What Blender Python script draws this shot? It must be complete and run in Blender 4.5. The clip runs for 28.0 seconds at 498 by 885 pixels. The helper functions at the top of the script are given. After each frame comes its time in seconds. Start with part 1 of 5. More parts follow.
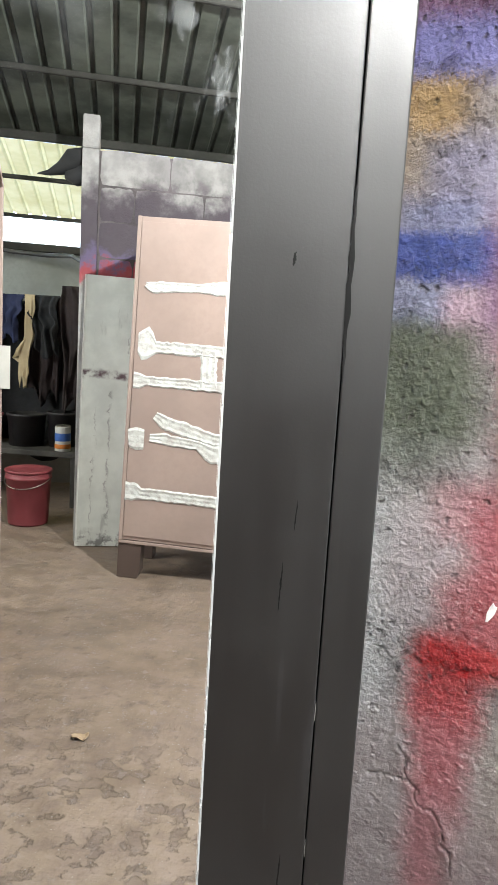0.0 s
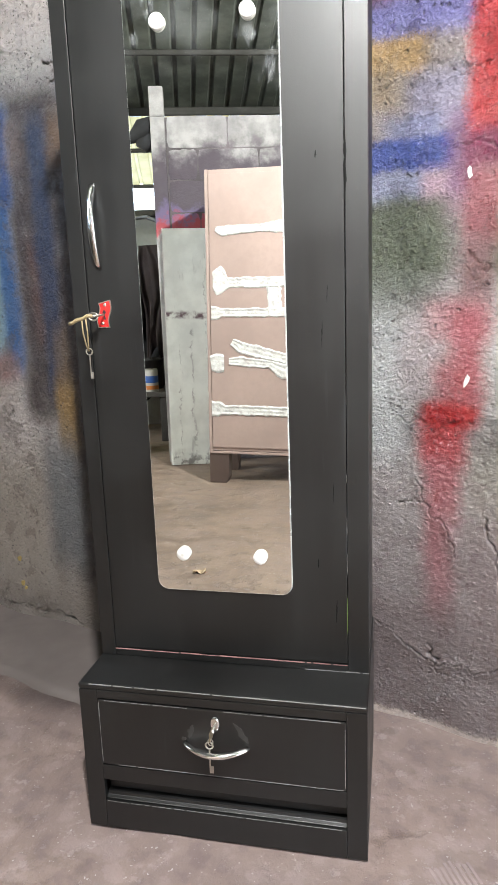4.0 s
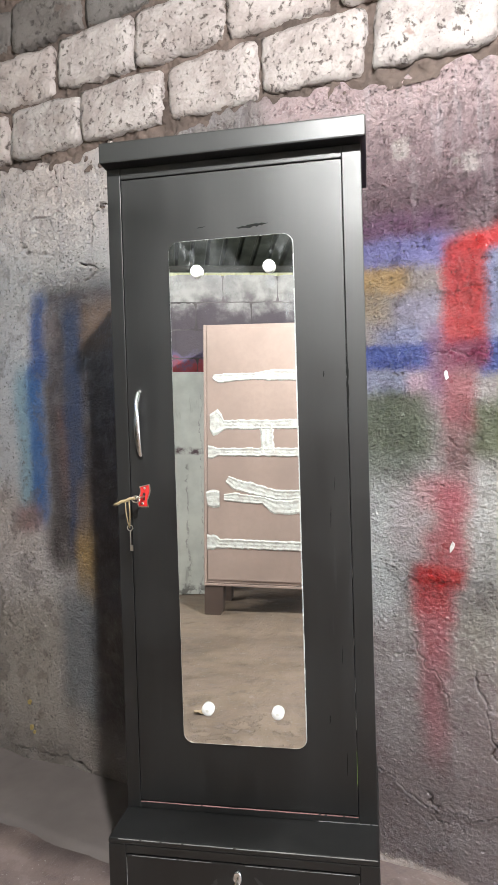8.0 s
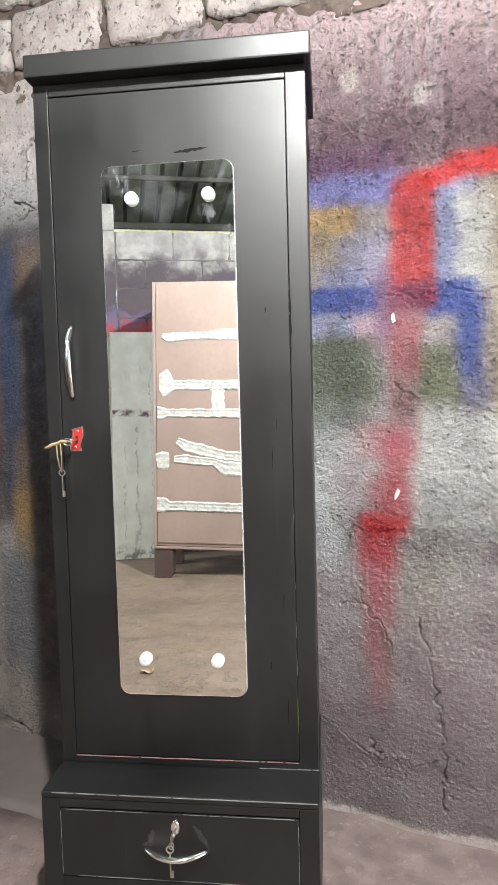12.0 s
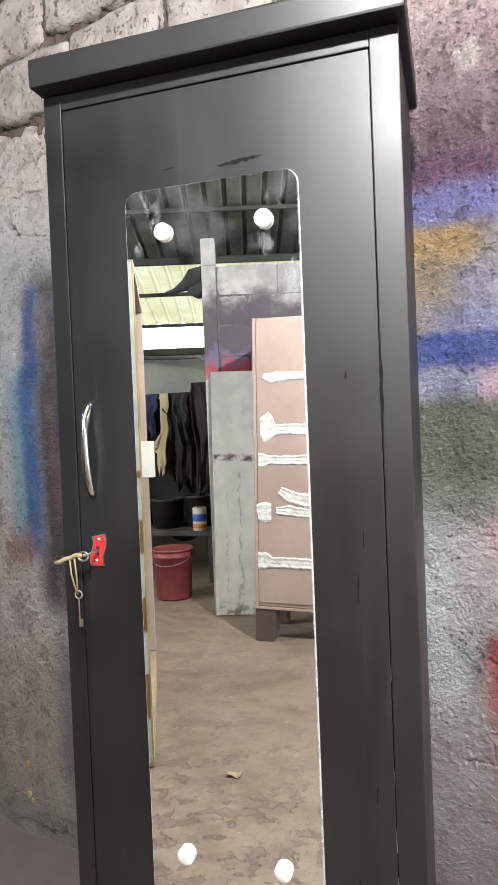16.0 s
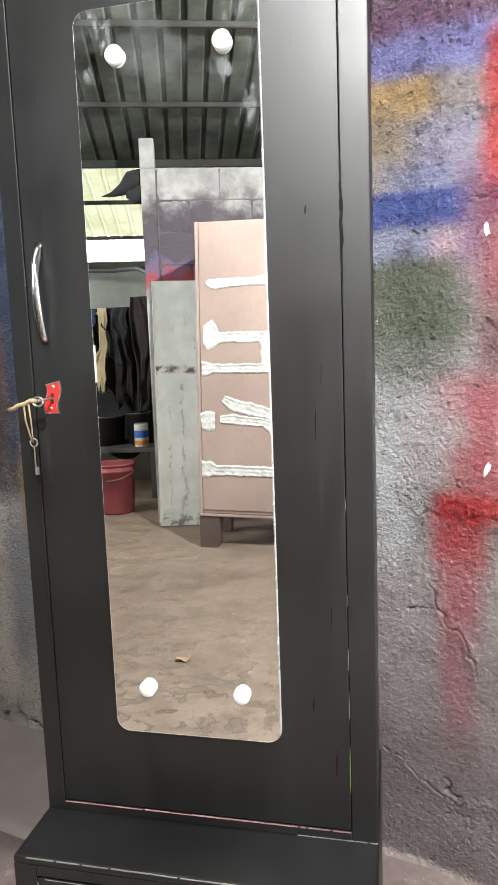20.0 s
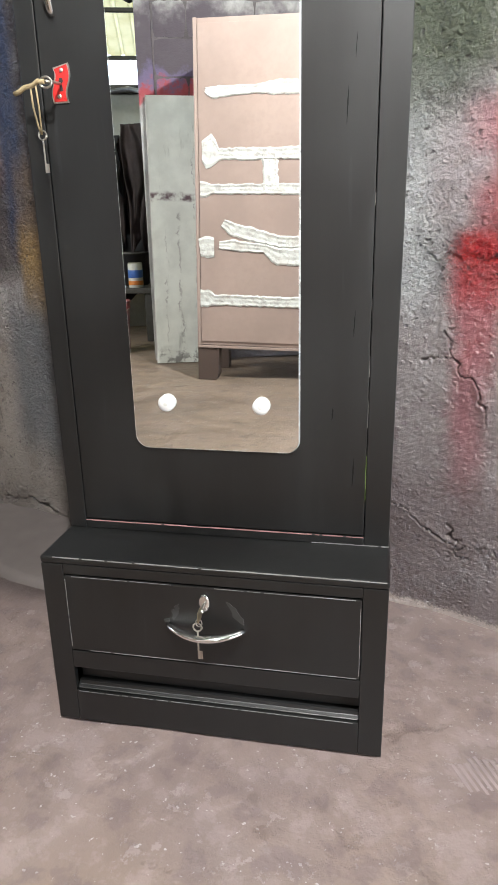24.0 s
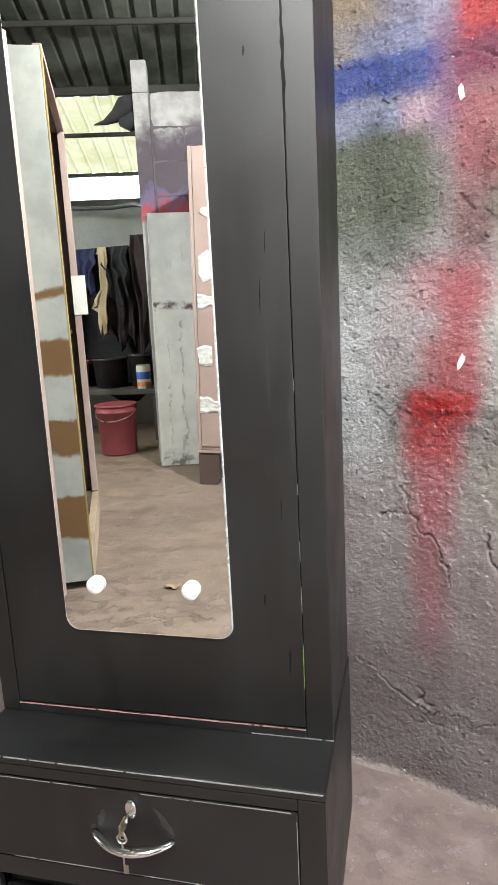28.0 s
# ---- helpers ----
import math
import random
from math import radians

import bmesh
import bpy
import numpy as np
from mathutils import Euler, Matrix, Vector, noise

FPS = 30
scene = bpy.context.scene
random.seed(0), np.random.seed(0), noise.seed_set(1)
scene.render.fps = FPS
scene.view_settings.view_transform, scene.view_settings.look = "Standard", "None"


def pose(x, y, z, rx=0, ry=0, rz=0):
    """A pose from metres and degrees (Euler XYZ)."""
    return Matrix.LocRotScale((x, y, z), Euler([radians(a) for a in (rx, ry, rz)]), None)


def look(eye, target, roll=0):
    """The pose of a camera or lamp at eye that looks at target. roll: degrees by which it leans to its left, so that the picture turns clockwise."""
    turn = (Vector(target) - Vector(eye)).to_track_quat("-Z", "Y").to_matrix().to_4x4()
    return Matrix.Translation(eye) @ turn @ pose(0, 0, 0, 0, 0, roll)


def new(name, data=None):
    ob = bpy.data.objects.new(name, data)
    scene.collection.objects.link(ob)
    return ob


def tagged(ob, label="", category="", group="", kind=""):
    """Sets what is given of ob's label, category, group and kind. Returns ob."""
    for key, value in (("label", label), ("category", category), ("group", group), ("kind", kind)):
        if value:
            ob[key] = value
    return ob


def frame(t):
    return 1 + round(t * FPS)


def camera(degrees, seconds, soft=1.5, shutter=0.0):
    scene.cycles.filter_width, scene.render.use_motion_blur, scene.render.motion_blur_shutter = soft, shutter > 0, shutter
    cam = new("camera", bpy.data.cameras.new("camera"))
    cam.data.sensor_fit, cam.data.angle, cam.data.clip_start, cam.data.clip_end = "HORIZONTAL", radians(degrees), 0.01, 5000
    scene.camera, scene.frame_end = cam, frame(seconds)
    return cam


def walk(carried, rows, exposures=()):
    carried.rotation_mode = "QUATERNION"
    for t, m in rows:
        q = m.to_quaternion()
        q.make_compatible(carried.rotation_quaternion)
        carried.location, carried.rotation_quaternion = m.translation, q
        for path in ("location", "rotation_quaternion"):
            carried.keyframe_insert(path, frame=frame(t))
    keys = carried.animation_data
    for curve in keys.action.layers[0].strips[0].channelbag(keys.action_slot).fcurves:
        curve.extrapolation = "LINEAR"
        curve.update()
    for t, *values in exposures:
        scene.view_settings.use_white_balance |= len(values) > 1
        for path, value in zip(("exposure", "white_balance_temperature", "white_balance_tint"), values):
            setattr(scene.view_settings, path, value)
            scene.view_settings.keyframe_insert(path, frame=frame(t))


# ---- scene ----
cam = camera(41.2, 28.0, soft=1.2)
PATH = [
    (0, (0.231, -0.614, 1.191), (0.018, 1.357, 0.926), 3.4),
    (0.5, (0.358, -0.821, 1.203), (0.046, 1.145, 1.011), 0.3),
    (1, (0.399, -0.965, 1.233), (0.006, 0.993, 1.116), -2.6),
    (1.5, (0.358, -1.055, 1.259), (0.007, 0.914, 1.269), -0.4),
    (2, (0.329, -1.07, 1.199), (-0.111, 0.88, 1.257), -4.5),
    (2.5, (0.308, -1.076, 1.069), (-0.247, 0.827, 0.808), 1.0),
    (3, (0.312, -1.083, 1.036), (-0.229, 0.809, 0.679), -0.4),
    (3.5, (0.328, -1.113, 1.01), (-0.155, 0.789, 0.627), -1.5),
    (5.5, (0.327, -1.507, 1.043), (-0.003, 0.443, 0.743), -2.2),
    (6, (0.299, -1.476, 1.057), (-0.05, 0.483, 0.864), -1.5),
    (6.5, (0.284, -1.449, 1.089), (-0.043, 0.514, 0.893), -0.5),
    (7, (0.295, -1.439, 1.099), (-0.076, 0.517, 0.908), -0.6),
    (7.5, (0.298, -1.434, 1.121), (0.032, 0.536, 0.901), 0.3),
    (8, (0.292, -1.418, 1.165), (-0.071, 0.548, 1.124), -1.7),
    (8.5, (0.285, -1.394, 1.18), (-0.107, 0.566, 1.119), -0.9),
    (9, (0.282, -1.383, 1.17), (-0.131, 0.573, 1.087), -1.6),
    (9.5, (0.283, -1.383, 1.151), (-0.112, 0.573, 1.027), -1.9),
    (10, (0.278, -1.382, 1.129), (-0.112, 0.572, 0.959), -2.2),
    (10.5, (0.283, -1.384, 1.094), (-0.096, 0.566, 0.856), -2.9),
    (11, (0.293, -1.383, 1.066), (-0.067, 0.566, 0.802), -4.1),
    (11.5, (0.306, -1.376, 1.067), (-0.004, 0.586, 0.834), -3.7),
    (12, (0.316, -1.356, 1.097), (0.081, 0.626, 0.967), -1.5),
    (12.5, (0.313, -1.317, 1.103), (0.022, 0.655, 0.933), 2.0),
    (13, (0.329, -1.261, 1.122), (-0.103, 0.688, 1.003), 0.3),
    (13.5, (0.359, -1.198, 1.138), (-0.154, 0.73, 1.009), -1.1),
    (15.5, (0.313, -0.952, 1.185), (-0.282, 0.956, 1.117), -1.5),
    (16, (0.341, -0.947, 1.207), (-0.252, 0.963, 1.165), -2.3),
    (16.5, (0.363, -0.946, 1.219), (-0.14, 0.99, 1.19), -1.9),
    (17, (0.373, -0.95, 1.2), (-0.095, 0.993, 1.133), -2.3),
    (17.5, (0.359, -0.957, 1.205), (-0.149, 0.977, 1.176), -1.7),
    (18, (0.337, -0.965, 1.205), (-0.235, 0.951, 1.206), -1.4),
    (18.5, (0.319, -0.967, 1.169), (-0.234, 0.954, 1.104), -1.5),
    (19, (0.314, -0.967, 1.126), (-0.193, 0.962, 0.97), -2.0),
    (19.5, (0.309, -0.968, 1.099), (-0.164, 0.965, 0.898), -2.0),
    (20, (0.31, -0.969, 1.072), (-0.107, 0.971, 0.822), -2.1),
    (20.5, (0.3, -0.977, 1.048), (-0.141, 0.947, 0.724), -1.5),
    (21, (0.281, -0.985, 1.013), (-0.15, 0.942, 0.69), -1.5),
    (21.5, (0.264, -0.971, 0.96), (-0.107, 0.961, 0.595), -0.8),
    (22, (0.267, -0.956, 0.9), (-0.044, 0.985, 0.532), -1.4),
    (22.5, (0.254, -0.99, 0.829), (-0.101, 0.875, 0.199), 0.4),
    (24.5, (0.264, -1.012, 0.815), (-0.124, 0.858, 0.222), -1.5),
    (25, (0.258, -1.009, 0.843), (-0.126, 0.871, 0.282), -1.1),
    (25.5, (0.263, -1.008, 0.855), (-0.114, 0.893, 0.36), -1.0),
    (26, (0.272, -1.006, 0.864), (-0.104, 0.907, 0.416), -1.5),
    (26.5, (0.278, -0.999, 0.876), (-0.104, 0.924, 0.479), -1.4),
    (27, (0.288, -0.983, 0.892), (-0.115, 0.937, 0.505), -2.3),
    (27.5, (0.337, -0.942, 0.915), (-0.105, 0.97, 0.529), -3.7),
    (28, (0.397, -0.898, 0.954), (-0.072, 1.008, 0.57), -2.9),
]
EXPOSURE = ((0, 3.26), (1, 3.40), (2, 3.16), (3, 3.5), (6, 3.38), (7, 3.29), (9, 3.19), (10, 3.26), (12, 3.36), (16, 3.35), (18, 3.36), (20, 3.46), (25, 3.38), (28, 3.46))
walk(cam, [(t, look(eye, target, roll)) for t, eye, target, roll in PATH], EXPOSURE)

# ---- world, lamp, exposure ----
world = bpy.data.worlds.new("sky")
scene.world = world
world.use_nodes = True
wn = world.node_tree
sky = wn.nodes.new("ShaderNodeTexSky")
sky.sky_type, sky.sun_disc = "NISHITA", False
sky.sun_elevation, sky.sun_rotation = radians(55), radians(200)
wn.links.new(sky.outputs[0], wn.nodes["Background"].inputs[0])
wn.nodes["Background"].inputs[1].default_value = 0.15

LAMP = Vector((0.45, -1.33, 2.51))
bulb_light = bpy.data.lights.new("bulb_light", "POINT")
bulb_light.energy, bulb_light.color, bulb_light.shadow_soft_size = 46, (0.985, 0.985, 0.97), 0.035
new("bulb_light", bulb_light).location = LAMP - Vector((0, 0, 0.075))

# unseen fill lamp set in an assumed wide entrance in the east wall
door_fill = bpy.data.lights.new("entrance_fill", "AREA")
door_fill.shape, door_fill.size, door_fill.size_y = "RECTANGLE", 2.3, 2.1
door_fill.energy, door_fill.color = 9.0, (1.0, 0.985, 0.96)
entrance = new("entrance_fill", door_fill)

# unseen fill lamp, aimed at the back, in an invented gap above the west wall
strip_fill = bpy.data.lights.new("eaves_fill", "AREA")
strip_fill.shape, strip_fill.size, strip_fill.size_y = "RECTANGLE", 2.4, 0.45
strip_fill.spread = radians(95)
strip_fill.energy, strip_fill.color = 6.0, (0.98, 0.98, 0.95)
eaves = new("eaves_fill", strip_fill)

# ---- materials ----


class Nodes:
    """A small writer of node trees."""

    def __init__(self, name):
        self.mat = bpy.data.materials.new(name)
        self.mat.use_nodes = True
        self.t = self.mat.node_tree
        self.bsdf = self.t.nodes["Principled BSDF"]

    def put(self, socket, value):
        if hasattr(value, "is_linked") or isinstance(value, bpy.types.NodeSocket):
            self.t.links.new(value, socket)
        else:
            socket.default_value = value

    def add(self, kind, **inputs):
        n = self.t.nodes.new(kind)
        for k, v in inputs.items():
            self.put(n.inputs[int(k[1:])] if k[0] == "i" and k[1:].isdigit() else n.inputs[k], v)
        return n

    def coords(self):
        return self.add("ShaderNodeTexCoord").outputs["Object"]

    def noise(self, co, scale, detail=5, rough=0.55, stretch=None):
        if stretch:
            m = self.add("ShaderNodeMapping", Vector=co)
            m.inputs["Scale"].default_value = stretch
            co = m.outputs[0]
        return self.add("ShaderNodeTexNoise", Vector=co, Scale=scale, Detail=detail, Roughness=rough).outputs[0]

    def ramp(self, fac, lo, hi, a=0.0, b=1.0):
        n = self.add("ShaderNodeMapRange", i0=fac, i1=lo, i2=hi, i3=a, i4=b)
        n.interpolation_type = "SMOOTHSTEP"
        return n.outputs[0]

    def mix(self, fac, a, b, blend="MIX"):
        n = self.t.nodes.new("ShaderNodeMix")
        n.data_type, n.blend_type = "RGBA", blend
        self.put(n.inputs[0], fac)
        self.put(n.inputs[6], a)
        self.put(n.inputs[7], b)
        return n.outputs[2]

    def math(self, op, a, b=0.0, clamp=False):
        n = self.t.nodes.new("ShaderNodeMath")
        n.operation, n.use_clamp = op, clamp
        self.put(n.inputs[0], a)
        self.put(n.inputs[1], b)
        return n.outputs[0]

    def bump(self, height, strength=0.3, dist=0.01, normal=None):
        n = self.add("ShaderNodeBump", Strength=strength, Distance=dist, Height=height)
        if normal is not None:
            self.put(n.inputs["Normal"], normal)
        return n.outputs[0]

    def out(self, colour=None, rough=None, normal=None, metal=None, spec=None):
        for key, v in (("Base Color", colour), ("Roughness", rough), ("Normal", normal), ("Metallic", metal), ("Specular IOR Level", spec)):
            if v is not None:
                self.put(self.bsdf.inputs[key], v)
        return self.mat


def rgb(r, g, b):
    return (r, g, b, 1.0)


def plain(name, colour, rough=0.5, metal=0.0, spread=0.25, scale=14, bump=0.12, dist=0.002, spec=0.5):
    """A surface of one colour with fine grain and larger cloudy wear."""
    n = Nodes(name)
    co = n.coords()
    big, fine = n.noise(co, scale * 0.35, 4), n.noise(co, scale * 6, 4)
    dark = tuple(c * (1 - spread) for c in colour)
    light = tuple(min(1, c * (1 + spread)) for c in colour)
    c = n.mix(n.ramp(big, 0.3, 0.7), rgb(*dark), rgb(*light))
    c = n.mix(n.ramp(fine, 0.35, 0.75, 0, 0.35), c, rgb(*dark))
    r = n.ramp(n.noise(co, scale, 3), 0.3, 0.7, max(0.03, rough - 0.08), min(1, rough + 0.1))
    return n.out(c, r, n.bump(fine, bump, dist), metal, spec)


def black_enamel():
    n = Nodes("black_enamel")
    co = n.coords()
    streak = n.noise(co, 9, 5, 0.6, (6, 6, 0.35))
    cloud = n.noise(co, 4.2, 5, 0.6)
    brush = n.noise(co, 40, 4, 0.6, (5, 5, 0.2))
    grain = n.noise(co, 420, 2)
    c = n.mix(n.ramp(streak, 0.35, 0.7), rgb(0.001, 0.001, 0.001), rgb(0.003, 0.003, 0.0029))
    c = n.mix(n.ramp(cloud, 0.4, 0.75, 0, 0.5), c, rgb(0.004, 0.0042, 0.0041))
    drip = n.ramp(n.noise(co, 14, 3, 0.5, (4, 4, 0.28)), 0.69, 0.74)
    c = n.mix(n.math("MULTIPLY", drip, 0.7), c, rgb(0.008, 0.008, 0.009))
    r = n.ramp(n.math("ADD", n.math("ADD", n.math("MULTIPLY", streak, 0.13), n.math("MULTIPLY", brush, 0.07)), n.math("MULTIPLY", cloud, 0.8)), 0.36, 0.62, 0.40, 0.515)
    # rolled on upright, so the shine runs down the panels
    n.put(n.bsdf.inputs["Anisotropic"], 0.15)
    n.put(n.bsdf.inputs["Tangent"], n.add("ShaderNodeCombineXYZ", i1=0.12, i2=0.99).outputs[0])
    return n.out(c, r, n.bump(n.math("ADD", grain, n.math("MULTIPLY", n.math("ADD", streak, brush), 0.4)), 0.07, 0.0012), 0.0, 0.64)


def graffiti_plaster():
    """Rough cement plaster with years of spray paint on it; u along the wall, z up."""
    n = Nodes("sprayed_plaster")
    co = n.coords()
    sep = n.add("ShaderNodeSeparateXYZ", Vector=co)
    su_, sz_ = sep.outputs[0], sep.outputs[2]
    wob = n.add("ShaderNodeTexNoise", Vector=co, Scale=6.0, Detail=4.0, Roughness=0.6)
    wsep = n.add("ShaderNodeSeparateColor", i0=wob.outputs["Color"])
    fine = n.noise(co, 75, 6, 0.65)
    med = n.noise(co, 16, 5, 0.6)
    big = n.noise(co, 2.2, 4)
    speck = n.math("MULTIPLY", n.math("SUBTRACT", n.noise(co, 210, 4, 0.7), 0.5), 0.045)
    u = n.math("ADD", n.math("ADD", su_, n.math("MULTIPLY", n.math("SUBTRACT", wsep.outputs[0], 0.5), 0.055)), speck)
    z = n.math("ADD", n.math("ADD", sz_, n.math("MULTIPLY", n.math("SUBTRACT", wsep.outputs[1], 0.5), 0.05)), speck)
    col = n.mix(n.ramp(big, 0.35, 0.65), rgb(0.34, 0.295, 0.292), rgb(0.44, 0.395, 0.39))
    col = n.mix(n.ramp(med, 0.45, 0.7, 0, 0.5), col, rgb(0.58, 0.55, 0.54))
    thick = n.ramp(med, 0.2, 0.55, 0.78, 1.0)
    where = n.add("ShaderNodeCombineXYZ", i0=u, i1=z).outputs[0]
    state = {"c": col}

    def vec(op, a, b, c=None):
        v = n.add("ShaderNodeVectorMath", i0=a, i1=b)
        v.operation = op
        if c is not None:
            n.put(v.inputs[2], c)
        return v.outputs[0]

    def spray(u0, u1, z0, z1, su, sz, colour, k=1.0):
        """A soft-edged patch of paint laid over the coats before it."""
        p = vec("MULTIPLY_ADD", state["c"], (1e-6, 1e-6, 0), where)
        p = vec("ABSOLUTE", vec("SUBTRACT", p, ((u0 + u1) / 2, (z0 + z1) / 2, 0)), (0, 0, 0))
        edge = n.t.nodes.new("ShaderNodeMapRange")
        edge.data_type, edge.interpolation_type = "FLOAT_VECTOR", "SMOOTHSTEP"
        hu, hz = (u1 - u0) / 2, (z1 - z0) / 2
        for key, value in ((6, p), (7, (hu - su, hz - sz, 0)), (8, (hu + su, hz + sz, 1)), (9, (k, 1, 0)), (10, (0, 0, 0))):
            n.put(edge.inputs[key], value)
        m = n.add("ShaderNodeSeparateXYZ", Vector=edge.outputs[1])
        cover = n.math("MULTIPLY", n.math("MULTIPLY", m.outputs[0], m.outputs[1]), thick)
        state["c"] = n.mix(cover, state["c"], rgb(*colour))

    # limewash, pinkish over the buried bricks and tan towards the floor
    # this side's coat is lightened in colour to offset weak bulb light
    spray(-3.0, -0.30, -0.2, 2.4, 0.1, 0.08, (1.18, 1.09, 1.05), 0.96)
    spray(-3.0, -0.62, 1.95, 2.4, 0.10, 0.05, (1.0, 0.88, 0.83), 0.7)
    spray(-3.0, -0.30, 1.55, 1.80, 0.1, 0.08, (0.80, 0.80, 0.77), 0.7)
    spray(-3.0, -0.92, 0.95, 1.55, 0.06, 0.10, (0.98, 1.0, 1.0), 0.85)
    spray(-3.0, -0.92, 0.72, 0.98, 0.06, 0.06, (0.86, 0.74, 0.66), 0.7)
    spray(-3.0, -0.30, 0.08, 0.60, 0.1, 0.14, (0.74, 0.65, 0.55), 0.85)
    # purple-brown dust over the upper part beside the wardrobe, darker towards the colours
    spray(0.02, 3.0, 1.60, 2.4, 0.06, 0.06, (0.80, 0.62, 0.64), 0.95)
    spray(0.02, 3.0, 1.60, 1.93, 0.06, 0.09, (0.36, 0.25, 0.275), 0.9)
    spray(0.02, 3.0, 1.60, 1.79, 0.06, 0.06, (0.19, 0.115, 0.14), 0.8)
    spray(0.26, 0.52, 1.62, 1.71, 0.05, 0.03, (0.20, 0.085, 0.19), 0.8)
    # slate blue, ochre and lavender
    spray(0.24, 0.52, 1.565, 1.645, 0.04, 0.022, (0.26, 0.26, 0.60), 0.95)
    spray(0.24, 0.47, 1.38, 1.57, 0.04, 0.03, (0.40, 0.35, 0.33), 0.9)
    spray(0.24, 0.415, 1.505, 1.572, 0.03, 0.012, (0.58, 0.38, 0.16), 0.95)
    spray(0.24, 0.35, 1.44, 1.52, 0.03, 0.02, (0.46, 0.35, 0.22), 0.8)
    spray(0.38, 0.50, 1.38, 1.50, 0.03, 0.03, (0.42, 0.40, 0.56), 0.85)
    spray(0.33, 0.45, 1.36, 1.42, 0.03, 0.02, (0.24, 0.28, 0.52), 0.7)
    spray(0.24, 0.48, 1.298, 1.372, 0.02, 0.012, (0.045, 0.085, 0.38), 0.97)
    spray(0.24, 0.42, 1.235, 1.298, 0.03, 0.015, (0.34, 0.37, 0.55), 0.9)
    spray(0.40, 0.50, 1.20, 1.30, 0.02, 0.03, (0.62, 0.42, 0.52), 0.9)
    spray(0.46, 0.52, 1.24, 1.42, 0.02, 0.03, (0.24, 0.10, 0.24), 0.75)
    # beyond the red stripe: pale blue, bare grey, blue corner, tan
    spray(0.60, 0.70, 1.34, 1.60, 0.02, 0.03, (0.36, 0.40, 0.66), 0.9)
    spray(0.655, 0.76, 1.34, 1.57, 0.02, 0.03, (0.72, 0.72, 0.68), 0.92)
    spray(0.73, 3.0, 1.02, 1.60, 0.03, 0.04, (0.48, 0.39, 0.27), 0.85)
    spray(0.58, 0.70, 1.285, 1.365, 0.02, 0.015, (0.05, 0.10, 0.42), 0.95)
    spray(0.655, 0.71, 1.12, 1.33, 0.02, 0.04, (0.06, 0.11, 0.42), 0.93)
    spray(0.66, 0.72, 1.03, 1.15, 0.02, 0.04, (0.20, 0.21, 0.36), 0.7)
    # grey-green, silver and white
    spray(0.24, 0.47, 1.08, 1.245, 0.04, 0.025, (0.125, 0.155, 0.09), 0.93)
    spray(0.24, 0.43, 0.98, 1.10, 0.05, 0.03, (0.24, 0.275, 0.215), 0.85)
    spray(0.555, 0.655, 1.07, 1.215, 0.025, 0.03, (0.18, 0.215, 0.11), 0.88)
    # silver-white paint, brightened to include the glossy highlight on it
    spray(0.24, 0.375, 0.66, 1.02, 0.045, 0.06, (0.80, 0.83, 0.82), 0.9)
    spray(0.36, 0.47, 0.82, 1.02, 0.04, 0.05, (0.66, 0.58, 0.59), 0.8)
    spray(0.52, 1.2, 0.76, 1.06, 0.05, 0.035, (0.74, 0.74, 0.71), 0.9)
    spray(0.56, 0.70, 0.50, 0.80, 0.06, 0.10, (0.50, 0.48, 0.44), 0.8)
    spray(0.52, 0.60, 0.52, 0.70, 0.05, 0.06, (0.36, 0.34, 0.26), 0.6)
    # red stripe with its hook, running down and fading
    spray(0.50, 0.605, 1.31, 1.62, 0.018, 0.02, (0.62, 0.045, 0.05), 0.95)
    spray(0.545, 0.66, 1.585, 1.635, 0.03, 0.016, (0.74, 0.03, 0.03), 0.96)
    spray(0.64, 1.1, 1.60, 1.655, 0.03, 0.014, (0.74, 0.03, 0.03), 0.96)
    spray(0.49, 0.60, 1.295, 1.37, 0.02, 0.02, (0.21, 0.045, 0.12), 0.85)
    spray(0.495, 0.575, 1.14, 1.30, 0.022, 0.03, (0.46, 0.12, 0.14), 0.88)
    spray(0.49, 0.56, 1.02, 1.16, 0.025, 0.03, (0.31, 0.13, 0.13), 0.8)
    spray(0.42, 0.555, 0.94, 1.03, 0.03, 0.025, (0.62, 0.30, 0.32), 0.8)
    spray(0.475, 0.545, 0.80, 1.01, 0.03, 0.03, (0.56, 0.10, 0.13), 0.88)
    spray(0.44, 0.535, 0.78, 0.90, 0.025, 0.03, (0.46, 0.075, 0.085), 0.7)
    spray(0.412, 0.508, 0.655, 0.80, 0.028, 0.035, (0.60, 0.035, 0.04), 0.95)
    spray(0.410, 0.530, 0.750, 0.80, 0.02, 0.016, (0.58, 0.006, 0.006), 0.95)
    spray(0.425, 0.50, 0.53, 0.69, 0.025, 0.05, (0.48, 0.10, 0.12), 0.85)
    spray(0.425, 0.490, 0.27, 0.56, 0.028, 0.07, (0.44, 0.17, 0.19), 0.85)
    # dull mauve foot with a pale line along the floor
    spray(0.18, 3.0, -0.2, 0.34, 0.1, 0.12, (0.25, 0.200, 0.200), 0.85)
    spray(0.50, 3.0, 0.28, 0.60, 0.06, 0.10, (0.37, 0.29, 0.29), 0.6)
    spray(0.18, 3.0, -0.2, 0.010, 0.1, 0.006, (0.92, 0.80, 0.72), 0.85)
    # pale round dabs of filler
    spray(0.385, 0.425, 1.845, 1.895, 0.010, 0.010, (0.80, 0.73, 0.70), 0.92)
    spray(0.395, 0.412, 1.862, 1.880, 0.005, 0.005, (0.36, 0.28, 0.28), 0.7)
